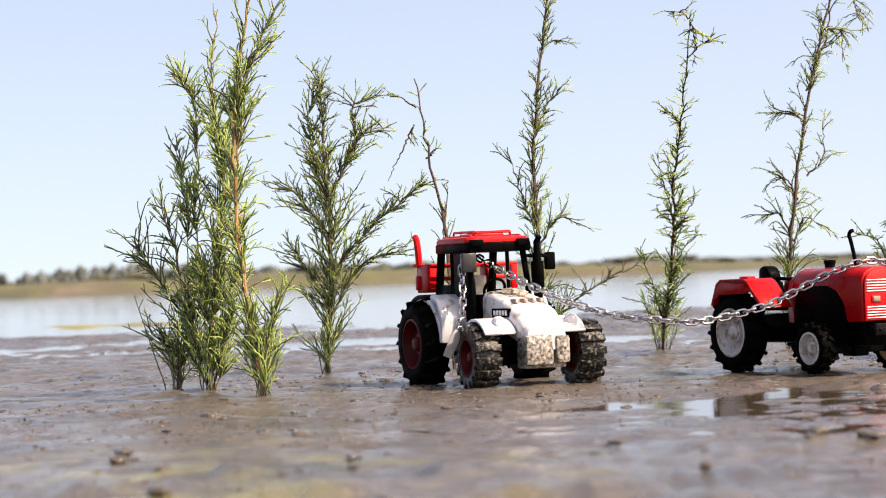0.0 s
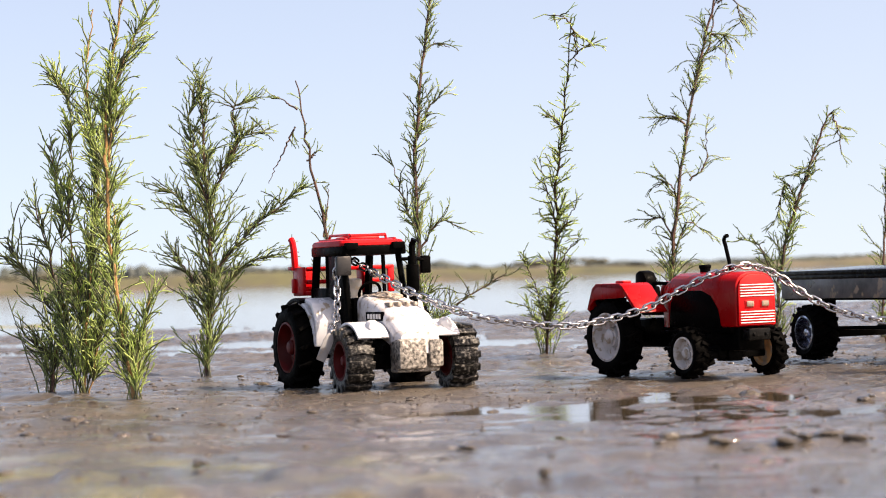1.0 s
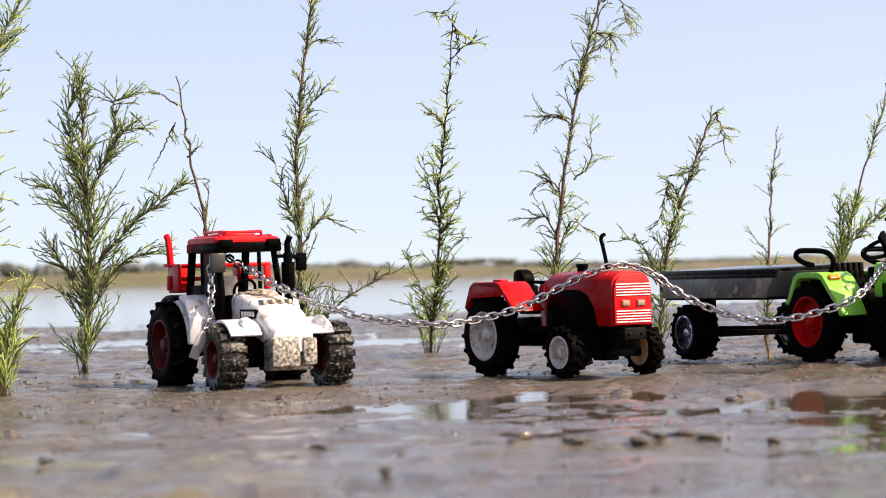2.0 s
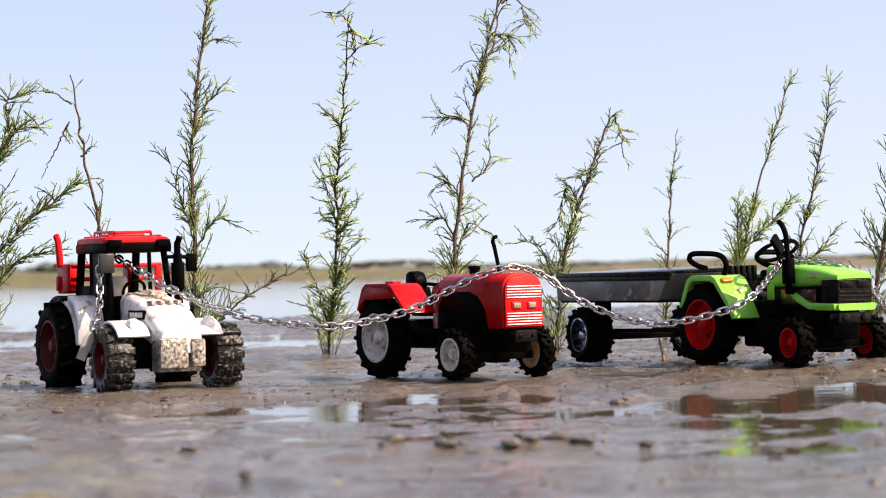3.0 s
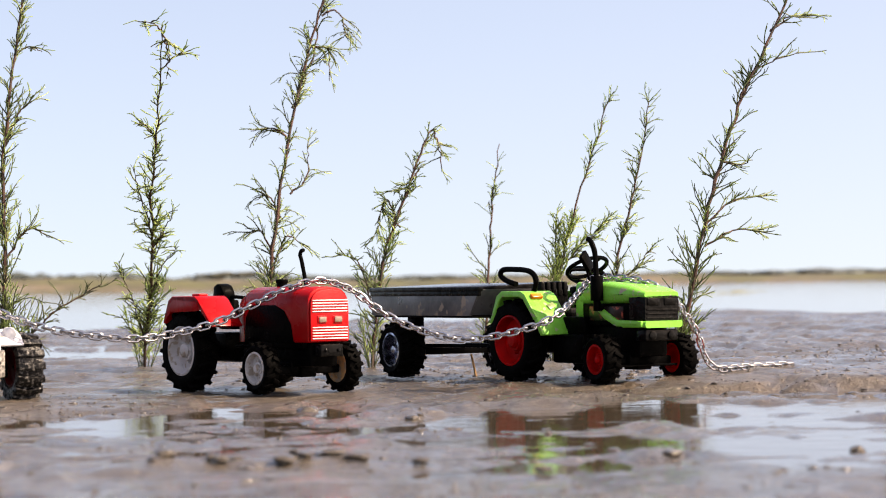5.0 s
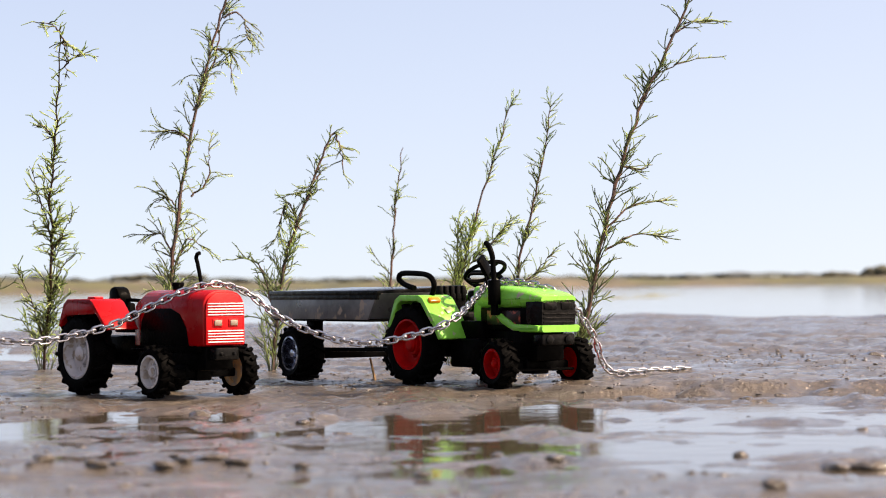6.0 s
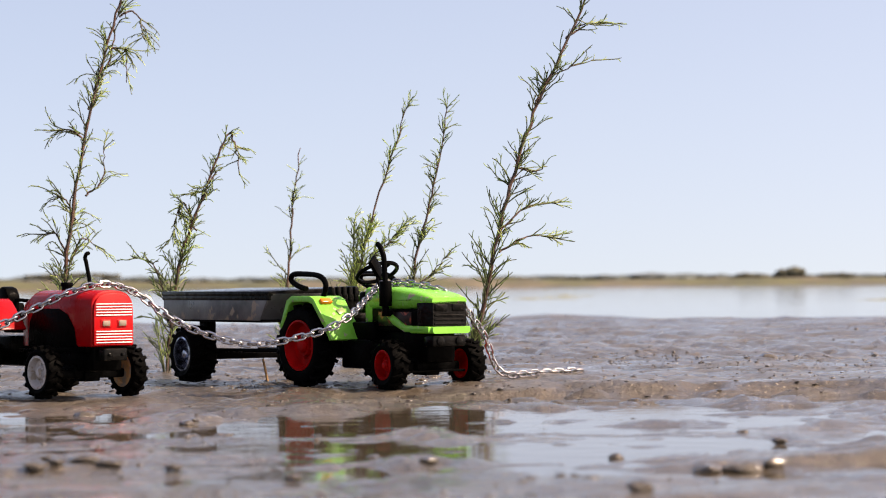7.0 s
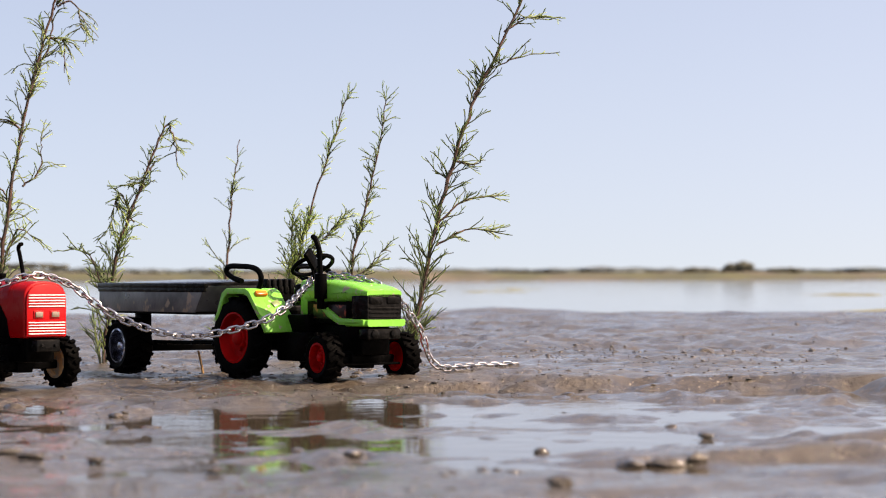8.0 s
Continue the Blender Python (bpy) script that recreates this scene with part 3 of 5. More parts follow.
for b, d, w, h in ((21.1, 50, 0.62, 0.13), (20.3, 51, 0.6, 0.05), (22.3, 51, 0.7, 0.05), (4.4, 46, 1.1, 0.06), (5.2, 46, 1.0, 0.05), (15.0, 50, 0.5, 0.03), (-7.6, 46, 0.7, 0.07), (-6.9, 46, 0.6, 0.09)):
    for k in range(9):
        a = radians(b + rng.uniform(-0.5, 0.5) * w / d * 57)
        bushes.append((d * math.sin(a), d * math.cos(a), (0.24 if b < 8 else 0.16) + rng.uniform(0, h), w * rng.uniform(0.12, 0.3), h * rng.uniform(0.6, 1.0)))
FAR_BUSH = material("far_dark_bush", (0.040, 0.042, 0.030), 0.9, island=(0.065, 0.066, 0.045))
tagged(clumps("backdrop_bushes", bushes, FAR_BUSH, 6), "dark low bushes on the far bank", "bushes", kind="stuff")


# ---- the red toy tractor ----
def arch(half, z0, z1, lift, n=10):
    """A front outline (y, z): straight sides from z0 up to z1, then a low arch that rises by lift."""
    pts = [(-half, z0), (half, z0)]
    for k in range(n + 1):
        a = math.pi * k / n
        pts.append((half * math.copysign(abs(math.cos(a)) ** 0.75, math.cos(a)), z1 + lift * math.sin(a) ** 0.8))
    return pts


def red_tractor(m):
    t = thing("toy_tractor", "red plastic toy tractor with pale grey rims on wet mud", "toy tractor", m, "toy tractors on the mud")
    wheel(t, 0, -33, 28, 16, 16.5, RIM_GREY, RUBBER, 16, -1)
    wheel(t, 0, 33, 28, 16, 16.5, RIM_GREY, RUBBER, 16, 1)
    wheel(t, 85, -32, 17.6, 11, 10.5, RIM_GREY, RUBBER, 14, -1, tread=2.0)
    wheel(t, 87, 32, 17.4, 11, 10.5, RIM_RUSTY, RUBBER, 14, 1, rim_label="tan mud-stained wheel rim", tread=1.8)
    part("hood", front_prism(arch(16.5, 34, 58, 12.5), 42, 117, 1.6), RED, t)
    part("cowl", loft(bmesh.new(), [[(u, v * k, 34 + (z - 34) * k2) for v, z in arch(16.5, 34, 58, 12.5)] for u, k, k2 in ((30, 0.7, 0.62), (34, 0.9, 0.88), (42, 0.98, 0.985))]), RED, t)
    part("grille_plate", front_prism(arch(15.0, 35, 57, 11.5), 117.2, 118.6, 0.4), RED_CLEAN, t)
    for z in (36.4, 38.2, 40.0, 41.8, 43.6, 54.0, 55.8, 57.6, 59.4, 61.2):
        part("grille_bar", block(118.4, 119.3, -13.8, 13.8, z, z + 0.6, 0.2), PAINT_WHITE, t, "white raised grille bar")
    for v in (-6.2, 6.2):
        b = part("headlight", block(118.4, 119.2, v - 3.8, v + 3.8, 46.4, 51.6, 0.3), RED_CLEAN, t)
        part("lens", block(119.0, 119.9, v - 2.9, v + 2.9, 47.2, 50.8, 0.4), LENS, b, "small clear headlight lens")
    part("bumper", merge(block(112, 121, -9, 9, 25, 33, 1.0), lathe_at(121, -5, 29, 1.2, 1.2), lathe_at(121, 5, 29, 1.2, 1.2)), BLACK_WET, t, "dark grey metal front bumper")
    part("engine", merge(block(40, 112, -11, 11, 18, 35, 2.0), block(44, 108, -14.5, 14.5, 30, 36, 0.8), block(60, 92, -13, 13, 13, 22, 2.0)), BLACK, t)
    # black engine opening, enlarged so that it also paints the hood side's shade
    for s in (-1, 1):
        part("engine_side_shade", side_prism([(43, 34), (101, 34), (98, 46), (90, 55), (80, 58.5), (51, 58.5), (45, 50)], s * 15.5, s * 17.2, 0.5), BLACK, t)
    part("gearbox", merge(block(-14, 44, -13, 13, 20, 40, 3.0), block(-6, 6, -28, 28, 22, 32, 2.0)), BLACK, t)
    part("front_axle", merge(block(83, 91, -27, 27, 13, 19, 1.2), block(80, 94, -6, 6, 11, 20, 1.0)), BLACK, t)
    part("tie_rod", tube([(78, -27, 14), (78, 27, 14)], 1.1), CHROME, t, "thin bright steering rod")
    for s in (-1, 1):
        outer, inner = s * 42, s * 17
        out = [(-20, 47), (-13, 62), (-8, 65), (20, 65), (24, 63), (42, 45), (40, 44), (22, 60.5), (-6, 62), (-11, 59), (-17.5, 46)]
        f = side_prism(out, outer, inner, 0.8)
        merge(f, side_prism([(-20, 47), (-13, 62), (-8, 65), (20, 65), (24, 63), (30, 57), (24, 55), (-10, 54)], outer, outer - s * 1.5, 0.5))
        fender = part("fender", f, RED, t)
        part("fender_lamp", block(2, 12, s * 29 - 3.5, s * 29 + 3.5, 64.6, 66.6, 0.8), RED_CLEAN, fender)
        part("footplate", block(36, 62, s * 13, s * 20, 30, 32, 0.6), BLACK, t)
    part("seat", merge(block(-2, 20, -9, 9, 42, 47, 1.5), side_prism([(-6, 46), (0, 46), (-3, 62), (-8, 62)], -9, 9, 1.2)), BLACK, t)
    col = part("steering_column", tube([(42, 0, 62), (16, -5, 64), (4, -8, 64)], 1.3), BLACK, t)
    hexa = [(2, 54), (6.5, 52.5), (11, 58), (11.5, 67), (8, 72), (3, 73.5), (-2, 71.5), (-3, 62)]
    part("steering_wheel", side_prism(hexa, -13, -3, 1.8), BLACK, col)
    part("air_cleaner", merge(rod(56, 5, 66, 3.6, 8.5), rod(56, 5, 73, 4.2, 2.6)), BLACK, t)
    part("exhaust_pipe", tube(smooth_line([(89, 3, 66), (86, 3, 77), (82.5, 3, 88), (81, 3, 91.5), (82.5, 3, 94), (85, 3, 94.6)]), 1.35, 10), BLACK, t)
    part("drawbar", block(-30, -12, -4, 4, 24, 27, 0.6), BLACK, t)
    return t


def lathe_at(u, v, z, r, depth):
    """A small round boss that faces ahead."""
    bm = lathe([(r, 0), (r, depth * 0.7), (r * 0.6, depth)], 14)
    bmesh.ops.transform(bm, matrix=Matrix.Translation((u, v, z)) @ Matrix.Rotation(radians(-90), 4, "Z"), verts=bm.verts)
    return bm


# ---- the green toy tractor ----
def section(u, half, z0, z1, r):
    return [(u, v, z) for v, z in rounded(-half, half, z0, z1, r)]


def green_tractor(m):
    t = thing("toy_tractor", "lime green plastic toy tractor with red rims on wet mud", "toy tractor", m, "toy tractors on the mud")
    wheel(t, -1, -34, 29.5, 17, 17.5, RED_RIM, RUBBER, 16, -1)
    wheel(t, -1, 34, 29.5, 17, 17.5, RED_RIM, RUBBER, 16, 1)
    wheel(t, 93, -31, 17.6, 13, 9.8, RED_RIM, RUBBER, 14, -1, steer=-4, tread=2.0)
    wheel(t, 92, 35, 17.2, 13, 9.8, RED_RIM, RUBBER, 14, 1, steer=-4, tread=2.0)
    hood = loft(bmesh.new(), [section(u, w, z0, z1, r) for u, w, z0, z1, r in ((47, 15, 54, 67, 5), (60, 16.5, 54, 70, 6), (80, 17.5, 54, 69.5, 6.5), (100, 17.5, 55, 67.5, 6.5), (113, 16.5, 57, 64.6, 4), (119, 14.5, 58.5, 62.6, 2))])
    part("hood", hood, GREEN, t)
    part("hood_side", merge(block(52, 104, -16.2, 16.2, 40, 55, 0.8), block(100, 117, -14, 14, 40, 55, 0.8)), BLACK, t)
    for s in (-1, 1):
        part("sticker", block(60, 98, s * 16.2, s * 16.5, 43.5, 53, 0.1), STICKER, t, "dark red and black side sticker")
        part("lower_trim", side_prism([(68, 52.0), (74, 52.5), (92, 44), (119, 43.2), (119, 39), (91, 39.4), (78, 44.5)], s * 15.0, s * 18.0, 0.9), GREEN, t)
    part("front_lip", loft(bmesh.new(), [section(u, w, 38.6, 43.2, 1.8) for u, w in ((98, 18), (114, 18), (121, 15.5))]), GREEN, t)
    part("cowl", loft(bmesh.new(), [section(u, w, z0, z1, r) for u, w, z0, z1, r in ((36, 9, 45, 66, 3), (40, 13, 43, 70, 4), (50, 14.5, 43, 70, 5))]), GREEN, t)
    gr = part("grille", loft(bmesh.new(), [section(u, w, 43, 60, 1.5) for u, w in ((105, 16.8), (114, 16.2), (119, 14))]), BLACK_WET, t)
    for v in (-7.2, 7.2):
        part("headlight", block(118.2, 119.8, v - 5.4, v + 5.4, 53.5, 58.6, 0.9), BLACK_WET, gr, "dark glossy rectangular headlight")
    for z in (44.4, 47.2, 50.0):
        part("grille_bar", block(118.2, 119.6, -13, 13, z, z + 1.4, 0.4), BLACK_WET, gr)
    part("bumper", merge(block(108, 119, -14, 14, 29.5, 37.5, 1.5), lathe_at(119, -8, 33.5, 3, 1.5), lathe_at(119, 8, 33.5, 3, 1.5)), BLACK_WET, t, "dark grey front bumper with round bosses")
    part("engine", merge(block(38, 110, -12, 12, 19, 42, 2.0), block(60, 100, -13, 13, 12, 22, 2.0)), BLACK, t)
    part("gearbox", merge(block(-14, 44, -13, 13, 20, 42, 3.0), block(-6, 6, -28, 28, 22, 32, 2.0)), BLACK, t)
    # added blocks that fill the dark space under the body between the wheels
    for s in (-1, 1):
        part("underbody_filler", merge(block(30, 66, s * 21 - 6, s * 21 + 6, 14, 34, 2.0), block(32, 58, s * 16 - 4, s * 16 + 4, 30, 46, 1.6)), BLACK, t, "black filler block under the footplate")
    part("front_axle", merge(block(88, 96, -26, 26, 12, 19, 1.2), block(84, 100, -6, 6, 10, 20, 1.0)), BLACK, t)
    part("tie_rod", tube([(101, -26, 13), (101, 26, 13)], 1.0), BLACK, t)
    for s in (-1, 1):
        out = [(-25, 42), (-22, 46), (-15, 61), (-9, 64), (14, 64), (19, 62), (33, 46), (40, 34), (37, 33), (29, 45), (16, 59.5), (12, 61), (-8, 61), (-12.5, 58.5), (-19, 45)]
        f = side_prism(out, s * 42, s * 16, 0.8)
        rim_band = [(-25, 42), (-22, 46), (-15, 61), (-9, 64), (14, 64), (19, 62), (33, 46), (30, 44), (17, 58.5), (12, 60), (-8, 60), (-12, 57.5), (-18.5, 44), (-21, 41)]
        merge(f, side_prism(rim_band, s * 42.5, s * 40.5, 0.4))
        fender = part("fender", f, GREEN, t)
        lamp = block(0, 4, -4.5, 4.5, 0, 3.2, 0.7)
        bmesh.ops.transform(lamp, matrix=Matrix.Translation((19, s * 34, 60.3)) @ Matrix.Rotation(radians(40), 4, "Y"), verts=lamp.verts)
        part("indicator", lamp, ORANGE, fender, "small orange indicator lamp")
        leaf = block(-2.2, 2.2, -3.5, 3.5, 0, 0.3, 0.1)
        bmesh.ops.transform(leaf, matrix=Matrix.Translation((27, s * 25, 53.6)) @ Matrix.Rotation(radians(49), 4, "Y") @ Matrix.Rotation(0.4, 4, "Z"), verts=leaf.verts)
        part("sticker", leaf, LEAF, fender, "faded dark green sticker")
        part("footplate", block(30, 60, s * 13, s * 26, 30, 32, 0.6), BLACK, t)
        rail = tube(smooth_line([(13, s * 30, 63), (16, s * 30, 72), (8, s * 30, 78), (-12, s * 30, 79.5), (-25, s * 30, 79), (-27, s * 30, 75), (-18, s * 30, 71), (-8, s * 30, 69)]), 2.0, 8)
        part("grab_rail", rail, BLACK, t)
    part("seat", merge(block(-8, 18, -13, 13, 45, 52, 2.0), block(-14, -4, -13, 13, 50, 66, 2.0), *[block(-12, -3, v, v + 3.6, 60, 70.5, 1.0) for v in (-12, -7, -2, 3, 8)]), BLACK_WET, t, "wet glistening black seat")
    part("dashboard", block(30, 40, -12, 12, 55, 67, 2.0), BLACK, t)
    col = part("steering_column", tube([(44, 1, 62), (34, 2, 78)], 1.8), BLACK, t)
    ring = bmesh.new()
    pts = [Vector((33, 2, 80)) + Matrix.Rotation(radians(-28), 3, "Y") @ Vector((14.5 * math.cos(a), 14.5 * math.sin(a), 0)) for a in [2 * math.pi * k / 28 for k in range(28)]]
    rings = []
    for k, p in enumerate(pts):
        d = (pts[(k + 1) % 28] - pts[k - 1]).normalized()
        a = (p - Vector((33, 2, 80))).normalized()
        b = d.cross(a)
        rings.append([p + (a * math.cos(q) + b * math.sin(q)) * 1.5 for q in [2 * math.pi * i / 8 for i in range(8)]])
    loft(ring, rings + [rings[0]], caps=False)
    bmesh.ops.remove_doubles(ring, verts=ring.verts, dist=0.01)
    for a in (0.3, 2.4, 4.5):
        k = int(a / (2 * math.pi) * 28)
        tube([(33, 2, 79), tuple(pts[k])], 1.0, 6, ring)
    part("steering_wheel", ring, BLACK, col)
    part("exhaust_silencer", merge(rod(74, -20.5, 57, 4.4, 17), rod(74, -20.5, 50, 2.6, 9), block(71, 77, -20, -15, 50, 54, 0.6)), BLACK, t)
    part("exhaust_pipe", tube(smooth_line([(74, -20.5, 72), (73, -20.5, 84), (72, -20.5, 91), (68.5, -20.5, 97), (65, -20.5, 99.5)]), 1.9, 10), BLACK, t)
    mirror = block(-1.6, 1.6, -5, 5, -6.5, 6.5, 1.0)
    bmesh.ops.transform(mirror, matrix=Matrix.Translation((58, -17, 84)) @ Matrix.Rotation(radians(35), 4, "X") @ Matrix.Rotation(0.5, 4, "Z"), verts=mirror.verts)
    arm = part("mirror_arm", tube(smooth_line([(58, -12, 64), (58, -15, 72), (58, -16.5, 80)]), 0.9, 6), BLACK, t)
    part("mirror", mirror, BLACK, arm)
    part("drawbar", block(-34, -12, -4, 4, 23, 26, 0.6), BLACK, t)
    return t


# ---- the small trailer behind it ----
def trailer(m):
    t = thing("toy_trailer", "worn dark grey metal toy trailer hitched behind the green tractor", "toy trailer", m)
    wheel(t, 42, -34, 21.5, 22, 12.5, DARK_CHROME, RUBBER, 15, -1, rim_label="tarnished chromed wheel rim")
    wheel(t, 42, 58, 21.5, 22, 12.5, DARK_CHROME, RUBBER, 15, 1, rim_label="tarnished chromed wheel rim")
    side = [(0, 47), (146, 47), (160, 66), (0, 66)]
    for s in (-1, 1):
        w = part("side_panel", side_prism(side, s * 37, s * 35.5, 0.4), TRAILER_GREY, t)
        part("top_rail", merge(block(-1, 161, s * 38.2, s * 34.4, 64.6, 67.8, 0.6), block(-1, 160, s * 37.6, s * 35.2, 61.4, 65, 0.5)), BLACK_WET, w, "wet black top rail")
    part("tailboard", block(0.2, 1.6, -35.4, 35.4, 47.4, 66, 0.3), TRAILER_GREY, t)
    part("headboard", side_prism([(144, 47.4), (145.6, 47.4), (159.8, 66), (158.2, 66)], -35.4, 35.4, 0.3), TRAILER_GREY, t)
    part("deck", block(1, 147, -35.4, 35.4, 45.5, 47.6, 0.4), BLACK, t)
    part("load_cover", front_prism([(-34.2, 64), (34.2, 64), (34.2, 70.4), (-34.2, 67.9)], 2, 157, 0.6), BLACK_WET, t, "flat glossy grey cover on the trailer")
    part("axle", merge(block(38, 46, -26, 50, 17, 24, 1.0), block(36, 48, -26, -18, 22, 46, 0.8)), BLACK, t)
    part("drawbar", merge(tube([(46, -20, 24), (150, -8, 25), (176, 0, 25)], 1.5, 8), tube([(46, 20, 24), (150, 8, 25), (176, 0, 25)], 1.5, 8)), BLACK, t)
    return t


# ---- the white toy tractor with a cab ----
def white_tractor(m):
    t = thing("toy_tractor", "white toy tractor with red cab roof, mud caked over its nose", "toy tractor", m, "toy tractors on the mud")
    wheel(t, 0, -40, 30.5, 20, 17, SHADED_RED_RIM, RUBBER, 14, -1, tread=3.2)
    wheel(t, 0, 40, 30.5, 20, 17, SHADED_RED_RIM, RUBBER, 14, 1, tread=3.2)
    wheel(t, 86, -36, 22.5, 18, 12.5, SHADED_RED_RIM, RUBBER_MUD_GLINT, 15, -1, steer=-3, tread=2.8, skew=5.0)
    wheel(t, 86, 39, 22.5, 18, 12.5, SHADED_RED_RIM, RUBBER_MUD_GLINT, 15, 1, steer=-3, tread=2.8, skew=5.0)
    hood = [section(u, w, z0, z1, r) for u, w, z0, z1, r in ((44, 14.5, 42, 64, 5), (60, 15.5, 40, 63.5, 6), (80, 16.5, 36, 60, 7), (98, 16.5, 30, 54, 8), (110, 15.5, 26, 46, 7), (116, 13.5, 26, 40, 5))]
    part("hood", loft(bmesh.new(), hood), WHITE_MUDDY, t, "white hood splashed with mud")
    part("nose", merge(block(104, 119, -16, 4, 16, 36, 2.5), block(104, 118, 6, 16, 17, 35, 2.0), block(100, 113, -15, 15, 14, 34, 1.5)), BLACK_MUDDY, t, "black nose caked with pale mud")
    for v in (-9, -3, 3, 9):
        part("vent", block(82, 92, v - 1.7, v + 1.7, 56.5, 59.6, 1.0), MUD_CAKE, t, "vent slot filled with mud")
    lumps = []
    for u, v, z, size in ((52, -7, 63, 6), (55, 2, 64, 6.5), (58, 8, 62.5, 5.5), (63, -3, 62.5, 6), (66, 5, 61.5, 5), (70, -7, 60.5, 4.5), (74, 0, 60.5, 4), (50, 9, 62, 5)):
        lump = bmesh.new()
        bmesh.ops.create_icosphere(lump, subdivisions=3, radius=1.0)
        for q in lump.verts:
            q.co *= size * (1 + 0.4 * noise.noise(q.co * 1.7 + Vector((u, v, 0))))
            q.co = Vector((u + q.co.x * 1.2, v + q.co.y, z + q.co.z * 0.45))
        lumps.append(lump)
    part("mud_cake", merge(*lumps), MUD_CAKE, t, "cake of pale mud on the hood")
    for s in (-1, 1):
        plate = part("name_plate", block(66, 94, s * 15.0, s * 16.9, 47.5, 53.5, 0.3), BLACK, t, "small black plate with pale bars")
        for k in range(5):
            part("letter_bar", block(69 + 4.8 * k, 72.4 + 4.8 * k, s * 16.7, s * 17.1, 48.9, 52.1, 0.1), PAINT_WHITE, plate)
    part("chassis", merge(block(-16, 104, -13, 13, 17, 42, 3.0), block(-8, 8, -30, 30, 22, 36, 2.5), block(80, 92, -28, 28, 16, 27, 2.0)), BLACK, t)
    for s in (-1, 1):
        pts_o = [(34 * math.cos(a), 30 + 32 * math.sin(a)) for a in [radians(d) for d in range(2, 116, 12)]]
        pts_i = [(31 * math.cos(a), 30 + 29.5 * math.sin(a)) for a in [radians(d) for d in range(110, 0, -12)]]
        f = side_prism(pts_o + pts_i, s * 41, s * 18, 0.7)
        merge(f, side_prism([(31, 31), (34.5, 31), (35.5, 48), (28, 60), (16, 64), (14, 61), (25, 57), (32, 46)], s * 40.5, s * 22, 1.0))
        rear = part("rear_fender", f, WHITE, t)
        trim = [(36 * math.cos(a), 30 + 34 * math.sin(a)) for a in [radians(d) for d in range(72, 122, 8)]] + [(33 * math.cos(a), 30 + 31 * math.sin(a)) for a in [radians(d) for d in range(120, 70, -8)]]
        part("fender_trim", side_prism(trim, s * 42, s * 30, 0.5), BLACK, rear, "black trim along the fender")
        part("cab_side", merge(block(-16, 44, s * 17, s * 21.5, 38, 58, 1.0), block(-16, 12, s * 18, s * 21, 56, 66, 0.8)), BLACK, t)
        part("cab_step", merge(block(38, 56, s * 20, s * 32, 22, 25, 0.8), block(40, 54, s * 18, s * 30, 33, 35.5, 0.8), block(38, 41, s * 20, s * 30, 22, 40, 0.6)), BLACK, t)
        fo = [(86 + 26 * math.cos(a), 21.5 + 26 * math.sin(a)) for a in [radians(d) for d in range(38, 150, 10)]]
        fi = [(86 + 24 * math.cos(a), 21.5 + 24 * math.sin(a)) for a in [radians(d) for d in range(148, 36, -10)]]
        ff = side_prism(fo + fi, s * (39 if s < 0 else 33), s * 17, 0.6)
        fender = part("front_fender", ff, WHITE, t)
        lamp = lathe([(4.2, -5), (4.2, -1), (3.4, 1), (1.6, 1.6)], 18)
        bmesh.ops.transform(lamp, matrix=Matrix.Translation((101, s * 26, 44.5)) @ Matrix.Rotation(radians(-90), 4, "Z"), verts=lamp.verts)
        part("headlight", lamp, WHITE, fender)
    # cab
    part("cab_floor", block(-18, 46, -20, 20, 40, 46, 1.0), BLACK, t)
    part("dashboard", block(38, 46, -17, 17, 45, 63, 1.5), BLACK, t)
    for s in (-1, 1):
        part("front_pillar", tube([(46, s * 20, 44), (43, s * 20.5, 70), (36, s * 20, 96)], 2.2, 6), BLACK, t)
        part("middle_pillar", tube([(10, s * 21, 44), (9, s * 20.5, 96)], 1.5, 6), BLACK, t)
        part("rear_pillar", tube([(-22, s * 20, 46), (-12, s * 19.5, 96)], 3.0, 6), BLACK, t)
        part("side_rail", tube([(-20, s * 20.5, 60), (10, s * 21, 60)], 1.2, 6), BLACK, t)
    part("rear_panel", merge(block(-22, -19, -20, 20, 46, 66, 0.8), block(14, 45, -21.8, -20.2, 44, 93, 0.5), block(-21, 15, -21.8, -20.2, 46, 70, 0.5)), BLACK, t)
    part("rear_wall", merge(block(-30, -27, -22, 44, 73, 76, 0.8), block(-30, -27, -22, 44, 82, 85, 0.8), block(-30, -27, 39, 44, 66, 84, 0.8), block(-30, -27, 22, 25, 75, 83, 0.8), block(-30, -20, 16, 19, 66, 84, 0.8)), RED_CLEAN, t)
    part("front_rail", tube([(37, -20, 95), (37, 20, 95)], 1.9, 6), BLACK, t)
    roof = loft(bmesh.new(), [[(11 + (x - 11) * k, y * k, z) for x, y in rounded(-16, 44, -23.5, 23.5, 6)] for k, z in ((0.98, 97.6), (1.0, 98.2), (1.0, 99.8), (0.96, 101.4), (0.80, 102.4))])
    part("roof", roof, RED_CLEAN, t)
    part("roof_frame", block(-15, 44.5, -23.2, 23.2, 91.5, 98.0, 1.2), BLACK, t)
